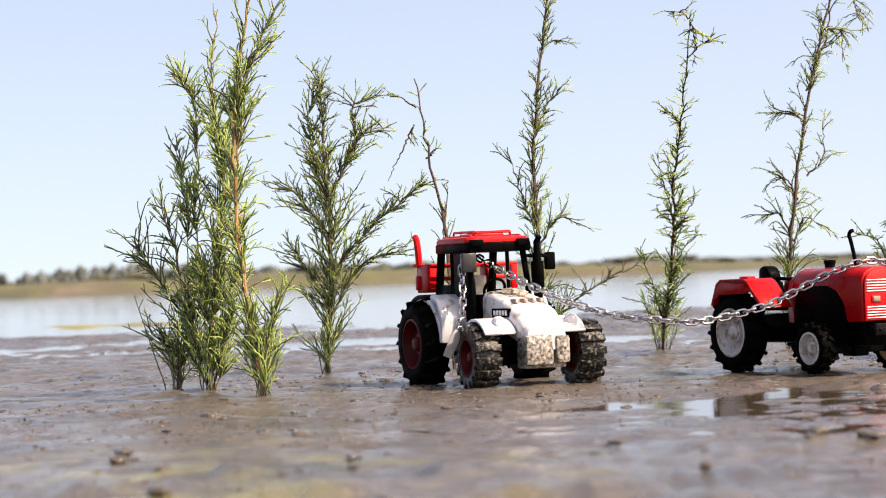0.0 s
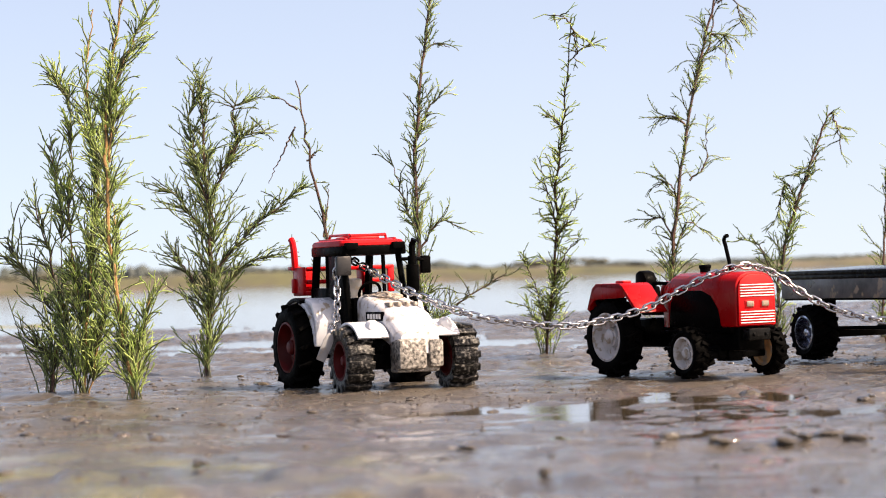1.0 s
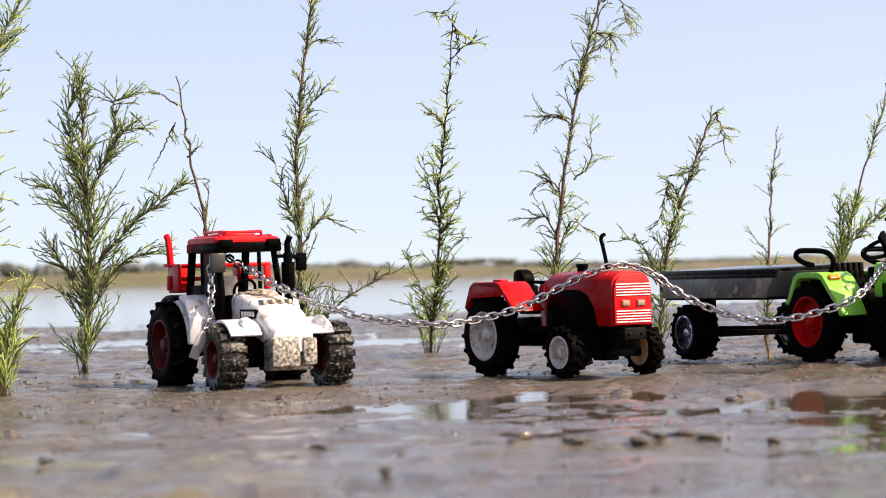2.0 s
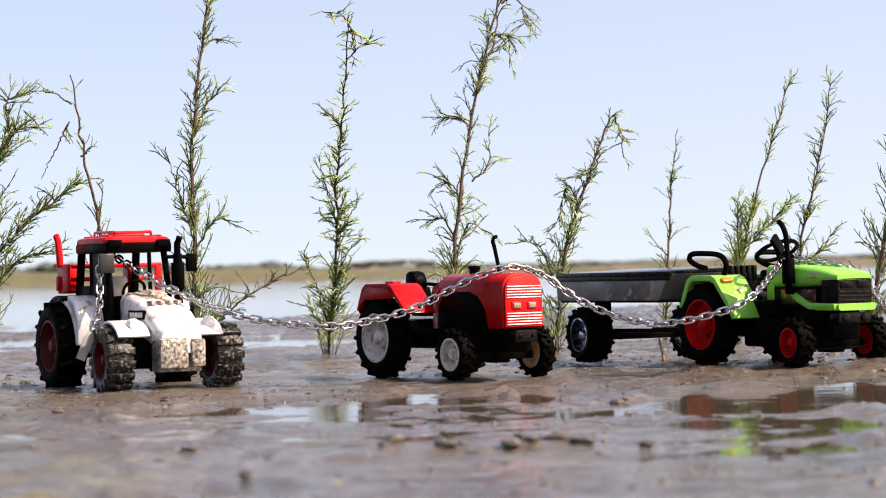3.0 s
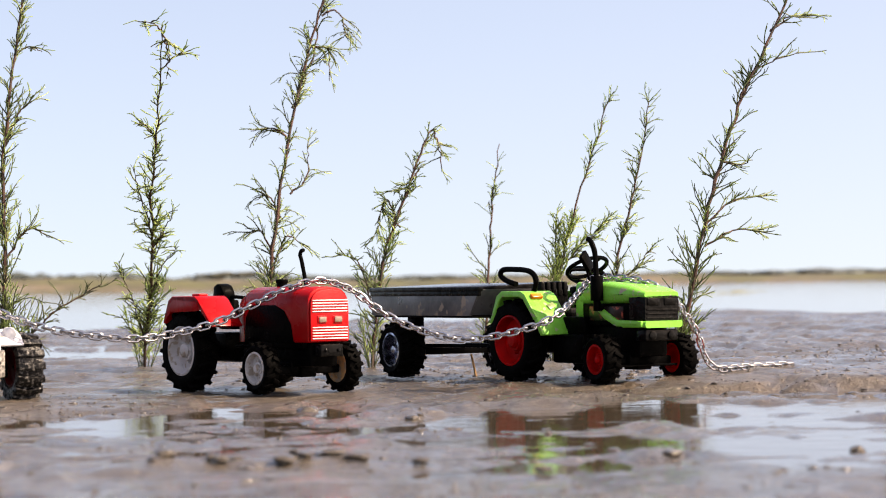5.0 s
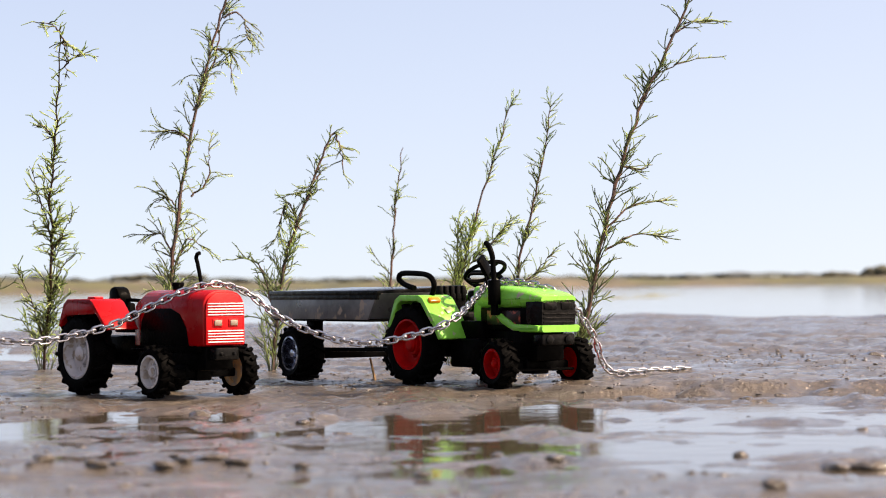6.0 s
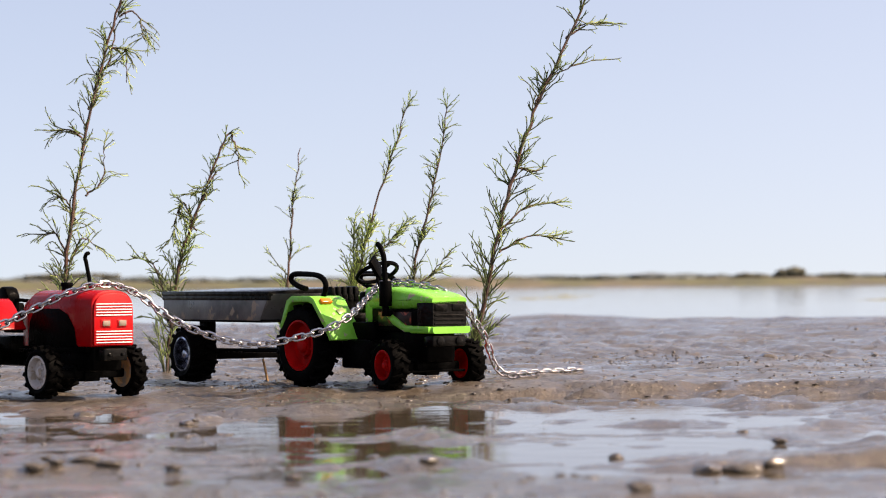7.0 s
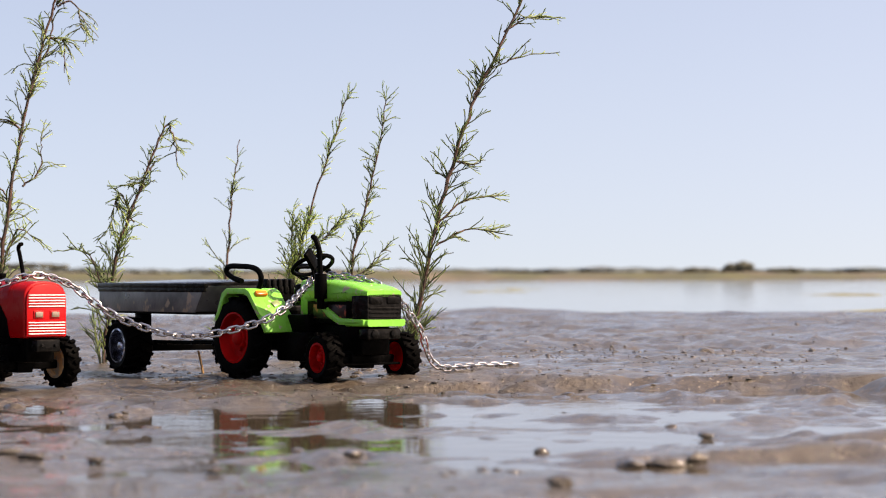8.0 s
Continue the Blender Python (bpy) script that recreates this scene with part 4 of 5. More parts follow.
    part("roof_hatch", merge(block(0, 28, -11, 11, 101.8, 104.4, 1.2), block(6, 22, -8, 8, 104.0, 105.6, 0.8), block(-10, 38, -19, -16.5, 101.4, 103.2, 0.7), block(-10, 38, 16.5, 19, 101.4, 103.2, 0.7), tube([(-6, -13, 102), (-4, -13, 105.6), (32, -13, 105.4), (34, -13, 102)], 0.9, 6), tube([(34, -13, 105), (34, 13, 105)], 0.9, 6), tube([(-6, 13, 102), (-4, 13, 105.6), (32, 13, 105.4), (34, 13, 102)], 0.9, 6)), RED_CLEAN, t)
    for v in (-17, 17):
        part("work_lamp", block(42, 47, v - 4.5, v + 4.5, 95, 100, 0.9), BLACK, t)
    part("seat", merge(block(0, 20, -8, 8, 50, 56, 1.5), block(-6, 2, -8, 8, 54, 76, 2.0)), GREY, t, "pale grey driver seat")
    sw = bmesh.new()
    pts = [(33 + 4 * math.sin(a), 7.5 * math.cos(a), 66 + 7 * math.sin(a)) for a in [2 * math.pi * k / 20 for k in range(21)]]
    part("steering_wheel", tube(pts, 1.1, 6, sw), BLACK, t)
    # rear red rack
    part("rear_rack", merge(block(-42, -22, -27, -11, 65, 68, 0.8), block(-42, -39, -27, -11, 65, 83, 0.8), block(-42, -22, -27, -24.5, 65, 85, 0.8), block(-46, -38, -29, -22, 83, 85.5, 0.6), block(-40, -36, -29, -26, 67, 77, 0.6), tube(smooth_line([(-39, -26, 83), (-39, -26.5, 94), (-40, -27, 102), (-42, -27.5, 105)]), [2.4] * 18 + [2.0], 8)), RED_CLEAN, t)
    part("exhaust_pipe", merge(rod(52, 24, 46, 3.0, 44), rod(52, 24, 66, 4.4, 18), tube([(52, 24, 88), (52, 24, 97), (54, 25, 101)], 2.2, 8)), BLACK, t)
    arm = part("mirror_arm", tube(smooth_line([(42, 20, 88), (44, 30, 88), (44, 36, 87)]), 1.3, 6), BLACK, t)
    part("mirror", block(40, 45, 34, 41, 78, 90, 1.2), BLACK, arm)
    arm = part("mirror_arm", tube([(42, -20, 90), (46, -23, 88)], 1.2, 6), BLACK, t)
    part("mirror", block(44, 48, -29, -18.5, 78, 91, 1.0), DARK_STEEL, arm, "dull grey mirror housing")
    return t


def toy_pose(x, y, z, heading):
    return pose(x, y, z, 0, 0, heading)


white_tractor(toy_pose(0.022, 1.720, -0.0066, -68))
red_tractor(toy_pose(0.2318, 1.737, -0.0052, -61.6))
green_tractor(toy_pose(0.4661, 1.760, -0.0042, -66))
trailer(toy_pose(0.3880, 1.930, -0.0046, -69))


# ---- chain ----
def link_mesh():
    pts = []
    a, r = 2.15, 2.15
    for k in range(9):
        q = radians(-90 + 180 * k / 8)
        pts.append(Vector((a + r * math.cos(q), r * math.sin(q), 0)))
    for k in range(9):
        q = radians(90 + 180 * k / 8)
        pts.append(Vector((-a + r * math.cos(q), r * math.sin(q), 0)))
    n, rings = len(pts), []
    for k, p in enumerate(pts):
        d = (pts[(k + 1) % n] - pts[k - 1]).normalized()
        s = d.cross(Vector((0, 0, 1)))
        rings.append([p + (s * math.cos(q) + Vector((0, 0, math.sin(q)))) * 0.78 for q in [2 * math.pi * i / 6 for i in range(6)]])
    bm = loft(bmesh.new(), rings + [rings[0]], caps=False)
    bmesh.ops.remove_doubles(bm, verts=bm.verts, dist=0.001)
    bmesh.ops.recalc_face_normals(bm, faces=bm.faces)
    me = bpy.data.meshes.new("chain_link")
    bm.to_mesh(me)
    bm.free()
    me.transform(Matrix.Scale(MM, 4))
    me.materials.append(STEEL)
    me.shade_smooth()
    return me


LINK = link_mesh()
PITCH = 0.0060


def chain(label, waypoints):
    """Links threaded along a line, each turned a quarter against the last."""
    line = smooth_line(waypoints, 24)
    t = thing("chain", label, "chain", Matrix.Translation(line[0]))
    far, k, last = 0.0, 0, line[0]
    marks, gone = [], 0.0
    for a, b in zip(line, line[1:]):
        step = (b - a).length
        while gone + step >= far and step > 0:
            marks.append(a.lerp(b, (far - gone) / step))
            far += PITCH
        gone += step
    for k, (a, b) in enumerate(zip(marks, marks[1:])):
        d = (b - a).normalized()
        side = d.cross(Vector((0, 0, 1)))
        side = side.normalized() if side.length > 0.05 else Vector((1, 0, 0))
        up = side.cross(d)
        turn = Matrix((d, side, up)).transposed().to_4x4() @ Matrix.Rotation(radians((20 if k % 2 else 110) + random.uniform(-9, 9)), 4, "X")
        ob = new("chain_link", LINK)
        ob.parent = t
        ob.matrix_local = Matrix.Translation((a + b) / 2 - line[0]) @ turn
    return t


chain("bright steel chain draped across all three toy tractors", [
    (0.0183, 1.700, 0.0854), (0.0362, 1.670, 0.0735), (0.0659, 1.640, 0.0568), (0.1057, 1.630, 0.0411), (0.1555, 1.630, 0.0338), (0.1844, 1.638, 0.0356),
    (0.2151, 1.643, 0.0427), (0.2380, 1.646, 0.0531), (0.2602, 1.645, 0.0635), (0.2845, 1.650, 0.0691), (0.3067, 1.665, 0.0627), (0.3217, 1.665, 0.0512),
    (0.3448, 1.660, 0.0379), (0.3810, 1.650, 0.0289), (0.4220, 1.645, 0.0358), (0.4450, 1.650, 0.0460), (0.4680, 1.690, 0.0600), (0.4800, 1.706, 0.0680), (0.4948, 1.690, 0.0680),
    (0.5123, 1.674, 0.0640), (0.5290, 1.674, 0.0530), (0.5390, 1.685, 0.0430), (0.5503, 1.695, 0.0302), (0.5574, 1.700, 0.0125), (0.5662, 1.702, 0.0045), (0.5943, 1.720, 0.0045), (0.6335, 1.740, 0.0048)])
chain("short steel chain hanging down the white tractor's cab", [(0.0125, 1.672, 0.0817), (0.0126, 1.672, 0.0633), (0.0115, 1.655, 0.0443), (0.0075, 1.636, 0.0335)])
tag = thing("metal_tag", "scuffed flat grey metal tag hanging from the chain", "metal tag", pose(0.0040, 1.632, 0.0245, 0, 24, 10))
part("plate", side_prism([(-3, -9), (3, -9), (3.4, 5), (2, 10), (-2, 10), (-3.4, 5)], -0.7, 0.7, 0.3), GREY, tag)


# ---- plants: cut twigs of a needle-leaved shrub stuck into the mud ----
class Strands:
    """Thin tapering three-sided strands gathered into one mesh."""

    def __init__(self):
        self.co, self.faces = [], []

    def add(self, pts, r0, r1):
        n, base = len(pts), len(self.co)
        for i, p in enumerate(pts):
            d = (pts[min(i + 1, n - 1)] - pts[max(i - 1, 0)]).normalized()
            a = d.cross(Vector((0.3, 0.9, 0.2))).normalized()
            b = d.cross(a)
            r = r0 + (r1 - r0) * i / (n - 1)
            for k in range(3):
                q = 2.0944 * k
                self.co.append(p + (a * math.cos(q) + b * math.sin(q)) * r)
        for i in range(n - 1):
            for k in range(3):
                o, s = base + 3 * i, (k + 1) % 3
                self.faces.append((o + k, o + s, o + 3 + s, o + 3 + k))

    def link(self, name, mat, parent):
        if not self.co:
            return
        me = bpy.data.meshes.new(name)
        me.from_pydata([tuple(c) for c in self.co], [], self.faces)
        me.materials.append(mat)
        me.shade_smooth()
        ob = new(name, me)
        ob.parent = parent
        return ob


def strand(start, way, length, rng, droop, steps=5, wild=0.16):
    pts, p, d = [start], start.copy(), way.normalized()
    for k in range(steps):
        d = (d + Vector((rng.gauss(0, wild), rng.gauss(0, wild), rng.gauss(0, wild) - droop * (k + 1) / steps))).normalized()
        p = p + d * (length / steps)
        pts.append(p.copy())
    return pts


def plant(label, seed, stem, shoots, spread, needles, leaf, bark=None, radius=0.0016, droop=0.10, bare=0.0, rise=1.0, length=0.0095, thick=0.00046, limbs=(), limb_shoots=1.0):
    """stem: places from the ground up. shoots: how many side shoots. spread: (share of the height, reach in metres) of the
    longest shoot. needles: how thickly shoots are set. bare: share of the height above which shoots thin out. limbs: side stems."""
    rng = random.Random(seed)
    base = Vector(stem[0])
    t = thing("shrub_cutting", label, "plant", Matrix.Translation(base), "twigs stuck in the mud")
    twigs, green = Strands(), Strands()
    hs, rs = [h for h, _ in spread], [r for _, r in spread]
    whole = sum((Vector(q) - Vector(p)).length for p, q in zip(stem, stem[1:]))
    for number, places in enumerate([stem, *limbs]):
        line = [p - base for p in smooth_line(places, 8)]
        if not number:
            line[0] = line[0] - Vector((0, 0, 0.008))
        n = len(line)
        thin = 1.0 if not number else 0.5
        rad = [(1.05 * radius * thin * (1 - 0.7 * k / (n - 1))) / MM for k in range(n)]
        wob = [p + Vector((rng.gauss(0, 0.0007), rng.gauss(0, 0.0007), 0)) for p in line]
        part("stem" if not number else "limb", tube([p / MM for p in wob], rad, 7), bark or BARK, t)
        gone = [0.0]
        for p, q in zip(wob, wob[1:]):
            gone.append(gone[-1] + (q - p).length)
        for k in range(max(3, int(1.05 * shoots * (gone[-1] / whole) * (1.0 if not number else limb_shoots)))):
            s = 0.07 + 0.93 * rng.random() ** 1.35
            if bare and not number and s > bare and rng.random() < 0.55:
                continue
            if noise.noise(Vector((s * whole * 38, number * 5.1, seed * 1.7))) < -0.38:
                continue
            i = max(0, min(int(np.searchsorted(gone, s * gone[-1])) - 1, n - 2))
            p = wob[i].lerp(wob[i + 1], (s * gone[-1] - gone[i]) / max(gone[i + 1] - gone[i], 1e-6))
            grow = (wob[i + 1] - wob[i]).normalized()
            reach = (float(np.interp(s, hs, rs)) if not number else rs[-1] + 0.009) * (0.38 + 0.72 * rng.random() ** 1.3)
            q = rng.uniform(0, 2 * math.pi)
            way = Vector((math.cos(q), 0.7 * math.sin(q), 0)) * rng.uniform(0.45, 0.9) + grow * rise * rng.uniform(0.35, 1.45)
            pts = strand(p, way, reach, rng, droop * rng.uniform(-1.0, 2.2), 6, 0.15)
            twigs.add(pts, 0.00072, 0.00036)
            count = max(2, int(reach * 25 * needles))
            flat = rng.uniform(0, math.pi)
            for j in range(count):
                f = min(0.10 + 0.9 * (j + rng.uniform(-0.3, 0.5)) / count, 1.0) * 5.99
                f = max(f, 0.1)
                a = int(f)
                o = pts[a].lerp(pts[a + 1], f - a)
                d = (pts[a + 1] - pts[a]).normalized()
                q = flat + math.pi * (j % 2) + rng.gauss(0, 0.5)
                w = d + Vector((math.cos(q), 0.8 * math.sin(q), rng.uniform(0.0, 0.5))) * rng.uniform(0.35, 0.75)
                long = length * (0.55 + 1.0 * rng.random() ** 1.5) * (1.25 - 0.09 * f)
                needle = strand(o, w, long, rng, droop * 0.7, 4, 0.21)
                green.add(needle, thick, thick * 0.75)
                if long > length * 1.05 and rng.random() < 0.7:
                    q += rng.choice((-1, 1)) * 1.2
                    green.add(strand(needle[2], (needle[3] - needle[2]).normalized() + Vector((math.cos(q), math.sin(q), 0.3)) * 0.5, long * 0.45, rng, 0, 3, 0.1), thick * 0.9, thick * 0.6)
    # upright green shoots bundled at the foot
    for k in range(int(min(shoots, 130) * 0.11)):
        q, lean = rng.uniform(0, 2 * math.pi), rng.uniform(0.03, 0.42)
        foot = Vector((rng.gauss(0, 0.003), rng.gauss(0, 0.003), -0.004))
        pts = strand(foot, Vector((math.cos(q) * lean, 0.6 * math.sin(q) * lean, 1.0)), rs[0] * rng.uniform(0.8, 1.7), rng, droop * 0.3, 7, 0.07)
        twigs.add(pts, thick * 1.25, thick * 0.7)
        for j in range(6):
            a = rng.randrange(2, 7)
            q = rng.uniform(0, 2 * math.pi)
            green.add(strand(pts[a], (pts[a] - pts[a - 1]).normalized() + Vector((math.cos(q), math.sin(q), 0.2)) * rng.uniform(0.3, 0.6), length * rng.uniform(0.7, 1.5), rng, droop * 0.5, 4, 0.10), thick, thick * 0.7)
    for strands, name, mat in ((twigs, "branch_wood", TWIG), (green, "foliage", leaf)):
        tagged(strands.link(name, mat, t), kind="stuff")
    return t


plant("dark green branching shrub twig at the rear of a clump", 11, [(-0.191, 1.76, -0.003), (-0.183, 1.76, 0.048), (-0.187, 1.76, 0.085), (-0.200, 1.77, 0.128)], 60, [(0, 0.045), (0.4, 0.045), (1, 0.026)], 5, LEAF, radius=0.0013, droop=0.05,
      limbs=[[(-0.187, 1.76, 0.016), (-0.200, 1.76, 0.031), (-0.213, 1.76, 0.040)], [(-0.184, 1.76, 0.048), (-0.202, 1.76, 0.076), (-0.216, 1.76, 0.100)]])
plant("dense bright green shrub twig in a clump", 12, [(-0.166, 1.74, -0.006), (-0.160, 1.74, 0.071), (-0.152, 1.74, 0.150), (-0.157, 1.74, 0.212), (-0.151, 1.74, 0.263)], 220, [(0, 0.055), (0.3, 0.055), (0.6, 0.042), (0.8, 0.024), (1, 0.014)], 6, LEAF_BRIGHT, BARK_PALE, bare=0.75, rise=2.6, length=0.011, radius=0.0012, limb_shoots=0.9,
      limbs=[[(-0.168, 1.74, -0.008), (-0.180, 1.75, 0.060), (-0.178, 1.75, 0.120), (-0.186, 1.75, 0.170)], [(-0.164, 1.74, -0.008), (-0.150, 1.73, 0.050), (-0.140, 1.73, 0.110), (-0.146, 1.73, 0.165)], [(-0.163, 1.74, 0.030), (-0.172, 1.74, 0.110), (-0.168, 1.74, 0.185), (-0.176, 1.74, 0.215)]])
plant("tall yellow-green shrub twig with a tan stem", 13, [(-0.119, 1.62, -0.006), (-0.128, 1.62, 0.048), (-0.133, 1.62, 0.115), (-0.132, 1.62, 0.189), (-0.120, 1.62, 0.255), (-0.114, 1.62, 0.285)], 165, [(0, 0.032), (0.25, 0.034), (0.6, 0.030), (1, 0.024)], 6, LEAF_BRIGHT, BARK_PALE, bare=0.65, rise=2.3, length=0.011, limb_shoots=1.0,
      limbs=[[(-0.120, 1.62, -0.008), (-0.116, 1.62, 0.03), (-0.108, 1.62, 0.062)], [(-0.132, 1.62, 0.15), (-0.126, 1.62, 0.2), (-0.106, 1.62, 0.243)]])
plant("broad dark green many-branched shrub twig", 14, [(-0.096, 2.00, -0.003), (-0.090, 2.00, 0.082), (-0.092, 2.00, 0.159), (-0.094, 2.00, 0.228)], 125, [(0, 0.03), (0.15, 0.06), (0.4, 0.07), (0.7, 0.045), (1, 0.02)], 6, LEAF, radius=0.0019, droop=0.02, rise=1.5,
      limbs=[[(-0.086, 2.00, 0.115), (-0.100, 2.00, 0.166), (-0.103, 2.00, 0.202), (-0.095, 2.00, 0.229)], [(-0.083, 2.00, 0.147), (-0.066, 2.00, 0.183), (-0.069, 2.00, 0.205), (-0.058, 2.00, 0.215)], [(-0.087, 2.00, 0.079), (-0.054, 2.00, 0.114), (-0.018, 2.00, 0.142)], [(-0.087, 2.00, 0.102), (-0.108, 2.00, 0.130), (-0.120, 2.00, 0.146)], [(-0.091, 2.00, 0.043), (-0.110, 2.00, 0.080), (-0.122, 2.00, 0.100)], [(-0.082, 2.00, 0.156), (-0.061, 2.00, 0.185), (-0.043, 2.00, 0.189)], [(-0.090, 2.00, 0.043), (-0.069, 2.00, 0.079), (-0.046, 2.00, 0.089)]])
plant("thin nearly bare reddish twig", 15, [(0.006, 1.98, 0.0), (0.003, 1.98, 0.101), (-0.009, 1.98, 0.173), (-0.016, 1.98, 0.228)], 26, [(0, 0.03), (0.5, 0.03), (0.6, 0.008), (1, 0.006)], 5, LEAF, bare=0.55, rise=2.2, limb_shoots=0.5,
      limbs=[[(-0.018, 1.98, 0.205), (-0.026, 1.98, 0.212), (-0.037, 1.98, 0.218)], [(-0.019, 1.98, 0.191), (-0.027, 1.98, 0.175), (-0.034, 1.98, 0.162), (-0.041, 1.98, 0.147)], [(-0.000, 1.98, 0.103), (0.005, 1.98, 0.125), (0.006, 1.98, 0.145)], [(-0.009, 1.98, 0.164), (-0.005, 1.98, 0.168), (-0.002, 1.98, 0.171)]])
plant("tall dark green shrub twig", 16, [(0.072, 1.99, -0.003), (0.076, 1.99, 0.084), (0.077, 1.99, 0.180), (0.091, 1.99, 0.288), (0.094, 1.99, 0.32)], 160, [(0, 0.045), (0.3, 0.038), (0.6, 0.022), (1, 0.012)], 6, LEAF, radius=0.0018, rise=1.6, limb_shoots=0.5,
      limbs=[[(0.078, 2.00, 0.092), (0.095, 2.00, 0.113), (0.111, 2.00, 0.106)], [(0.076, 2.00, 0.105), (0.065, 2.00, 0.135), (0.058, 2.00, 0.160)], [(0.085, 2.00, 0.249), (0.096, 2.00, 0.256), (0.107, 2.00, 0.252)], [(0.078, 2.00, 0.178), (0.089, 2.00, 0.205), (0.098, 2.00, 0.213)]])
plant("low spreading shrub twig bent over the mud", 17, [(0.086, 2.13, 0.016), (0.102, 2.13, 0.035), (0.121, 2.13, 0.051), (0.156, 2.13, 0.070)], 26, [(0, 0.035), (0.5, 0.035), (1, 0.01)], 4, TWIG, radius=0.0011)
plant("tall slender shrub twig, bushy at its foot", 18, [(0.192, 2.213, -0.005), (0.195, 2.125, 0.075), (0.193, 2.047, 0.140), (0.195, 1.974, 0.195), (0.195, 1.883, 0.259)], 150, [(0, 0.04), (0.25, 0.04), (0.5, 0.028), (0.75, 0.012), (1, 0.008)], 8, LEAF_BRIGHT, bare=0.75, radius=0.0013, rise=1.4, limb_shoots=0.5,
      limbs=[[(0.195, 1.886, 0.257), (0.188, 1.880, 0.262), (0.180, 1.879, 0.263)], [(0.199, 1.919, 0.235), (0.209, 1.907, 0.242), (0.224, 1.909, 0.241)], [(0.196, 1.890, 0.255), (0.200, 1.907, 0.243), (0.201, 1.933, 0.225)], [(0.194, 2.192, 0.015), (0.178, 2.142, 0.061), (0.166, 2.115, 0.084)], [(0.195, 2.086, 0.108), (0.184, 2.047, 0.140), (0.176, 2.016, 0.164)], [(0.195, 2.103, 0.094), (0.206, 2.075, 0.117), (0.210, 2.066, 0.123)], [(0.195, 2.153, 0.051), (0.204, 2.114, 0.084), (0.217, 2.094, 0.100)], [(0.194, 1.991, 0.183), (0.185, 1.977, 0.193), (0.178, 1.979, 0.192)]])
plant("tall shrub twig with drooping tips", 19, [(0.291, 2.10, -0.002), (0.293, 2.10, 0.071), (0.308, 2.10, 0.181), (0.337, 2.10, 0.295), (0.350, 2.10, 0.33)], 120, [(0, 0.04), (0.25, 0.042), (0.5, 0.024), (1, 0.02)], 6, LEAF, radius=0.0019, droop=0.22, rise=1.4, limb_shoots=0.6,
      limbs=[[(0.315, 2.11, 0.215), (0.333, 2.11, 0.262), (0.337, 2.11, 0.289), (0.344, 2.11, 0.301)], [(0.340, 2.11, 0.293), (0.351, 2.11, 0.298), (0.359, 2.11, 0.288), (0.359, 2.11, 0.275)], [(0.330, 2.11, 0.267), (0.345, 2.11, 0.264), (0.346, 2.11, 0.238)], [(0.311, 2.11, 0.189), (0.299, 2.11, 0.198), (0.279, 2.11, 0.196)], [(0.303, 2.11, 0.121), (0.294, 2.11, 0.141), (0.282, 2.11, 0.138)], [(0.297, 2.11, 0.088), (0.286, 2.11, 0.112), (0.271, 2.11, 0.106)], [(0.311, 2.11, 0.143), (0.325, 2.11, 0.156), (0.327, 2.11, 0.183)], [(0.298, 2.11, 0.086), (0.308, 2.11, 0.107), (0.322, 2.11, 0.100)]])
plant("short leaning shrub twig with a drooping tip", 20, [(0.374, 2.08, -0.002), (0.385, 2.08, 0.083), (0.403, 2.08, 0.135), (0.426, 2.08, 0.192), (0.433, 2.08, 0.185), (0.436, 2.08, 0.163)], 80, [(0, 0.03), (0.3, 0.034), (0.6, 0.02), (1, 0.010)], 8, LEAF, radius=0.0014, droop=0.12,
      limbs=[[(0.375, 2.08, 0.052), (0.366, 2.08, 0.083), (0.349, 2.08, 0.092)], [(0.400, 2.08, 0.113), (0.388, 2.08, 0.137), (0.379, 2.08, 0.106)], [(0.417, 2.08, 0.162), (0.407, 2.08, 0.148), (0.400, 2.08, 0.144)]])
plant("thin upright shrub twig", 21, [(0.501, 2.25, -0.002), (0.506, 2.25, 0.088), (0.510, 2.25, 0.14), (0.517, 2.25, 0.192)], 34, [(0, 0.02), (0.4, 0.034), (0.6, 0.016), (1, 0.006)], 5, LEAF, radius=0.0013, rise=2.0, length=0.012)
plant("leaning light green shrub twig, dense below", 22, [(0.532, 2.10, 0.0), (0.541, 2.10, 0.080), (0.560, 2.10, 0.147), (0.586, 2.10, 0.224)], 120, [(0, 0.045), (0.4, 0.04), (0.6, 0.02), (1, 0.012)], 8, LEAF_BRIGHT, radius=0.0014, rise=3.2, bare=0.5,
      limbs=[[(0.5415, 2.1, 0.08), (0.565, 2.1, 0.101), (0.58, 2.1, 0.117)], [(0.536, 2.1, 0.028), (0.536, 2.1, 0.08), (0.538, 2.1, 0.119)]])
plant("leaning brownish shrub twig", 23, [(0.571, 2.05, 0.0), (0.580, 2.05, 0.088), (0.596, 2.05, 0.149), (0.608, 2.05, 0.215)], 70, [(0, 0.02), (0.45, 0.024), (1, 0.010)], 6, LEAF, radius=0.0014, rise=1.5,
      limbs=[[(0.579, 2.05, 0.065), (0.595, 2.05, 0.079), (0.61, 2.05, 0.095)]])
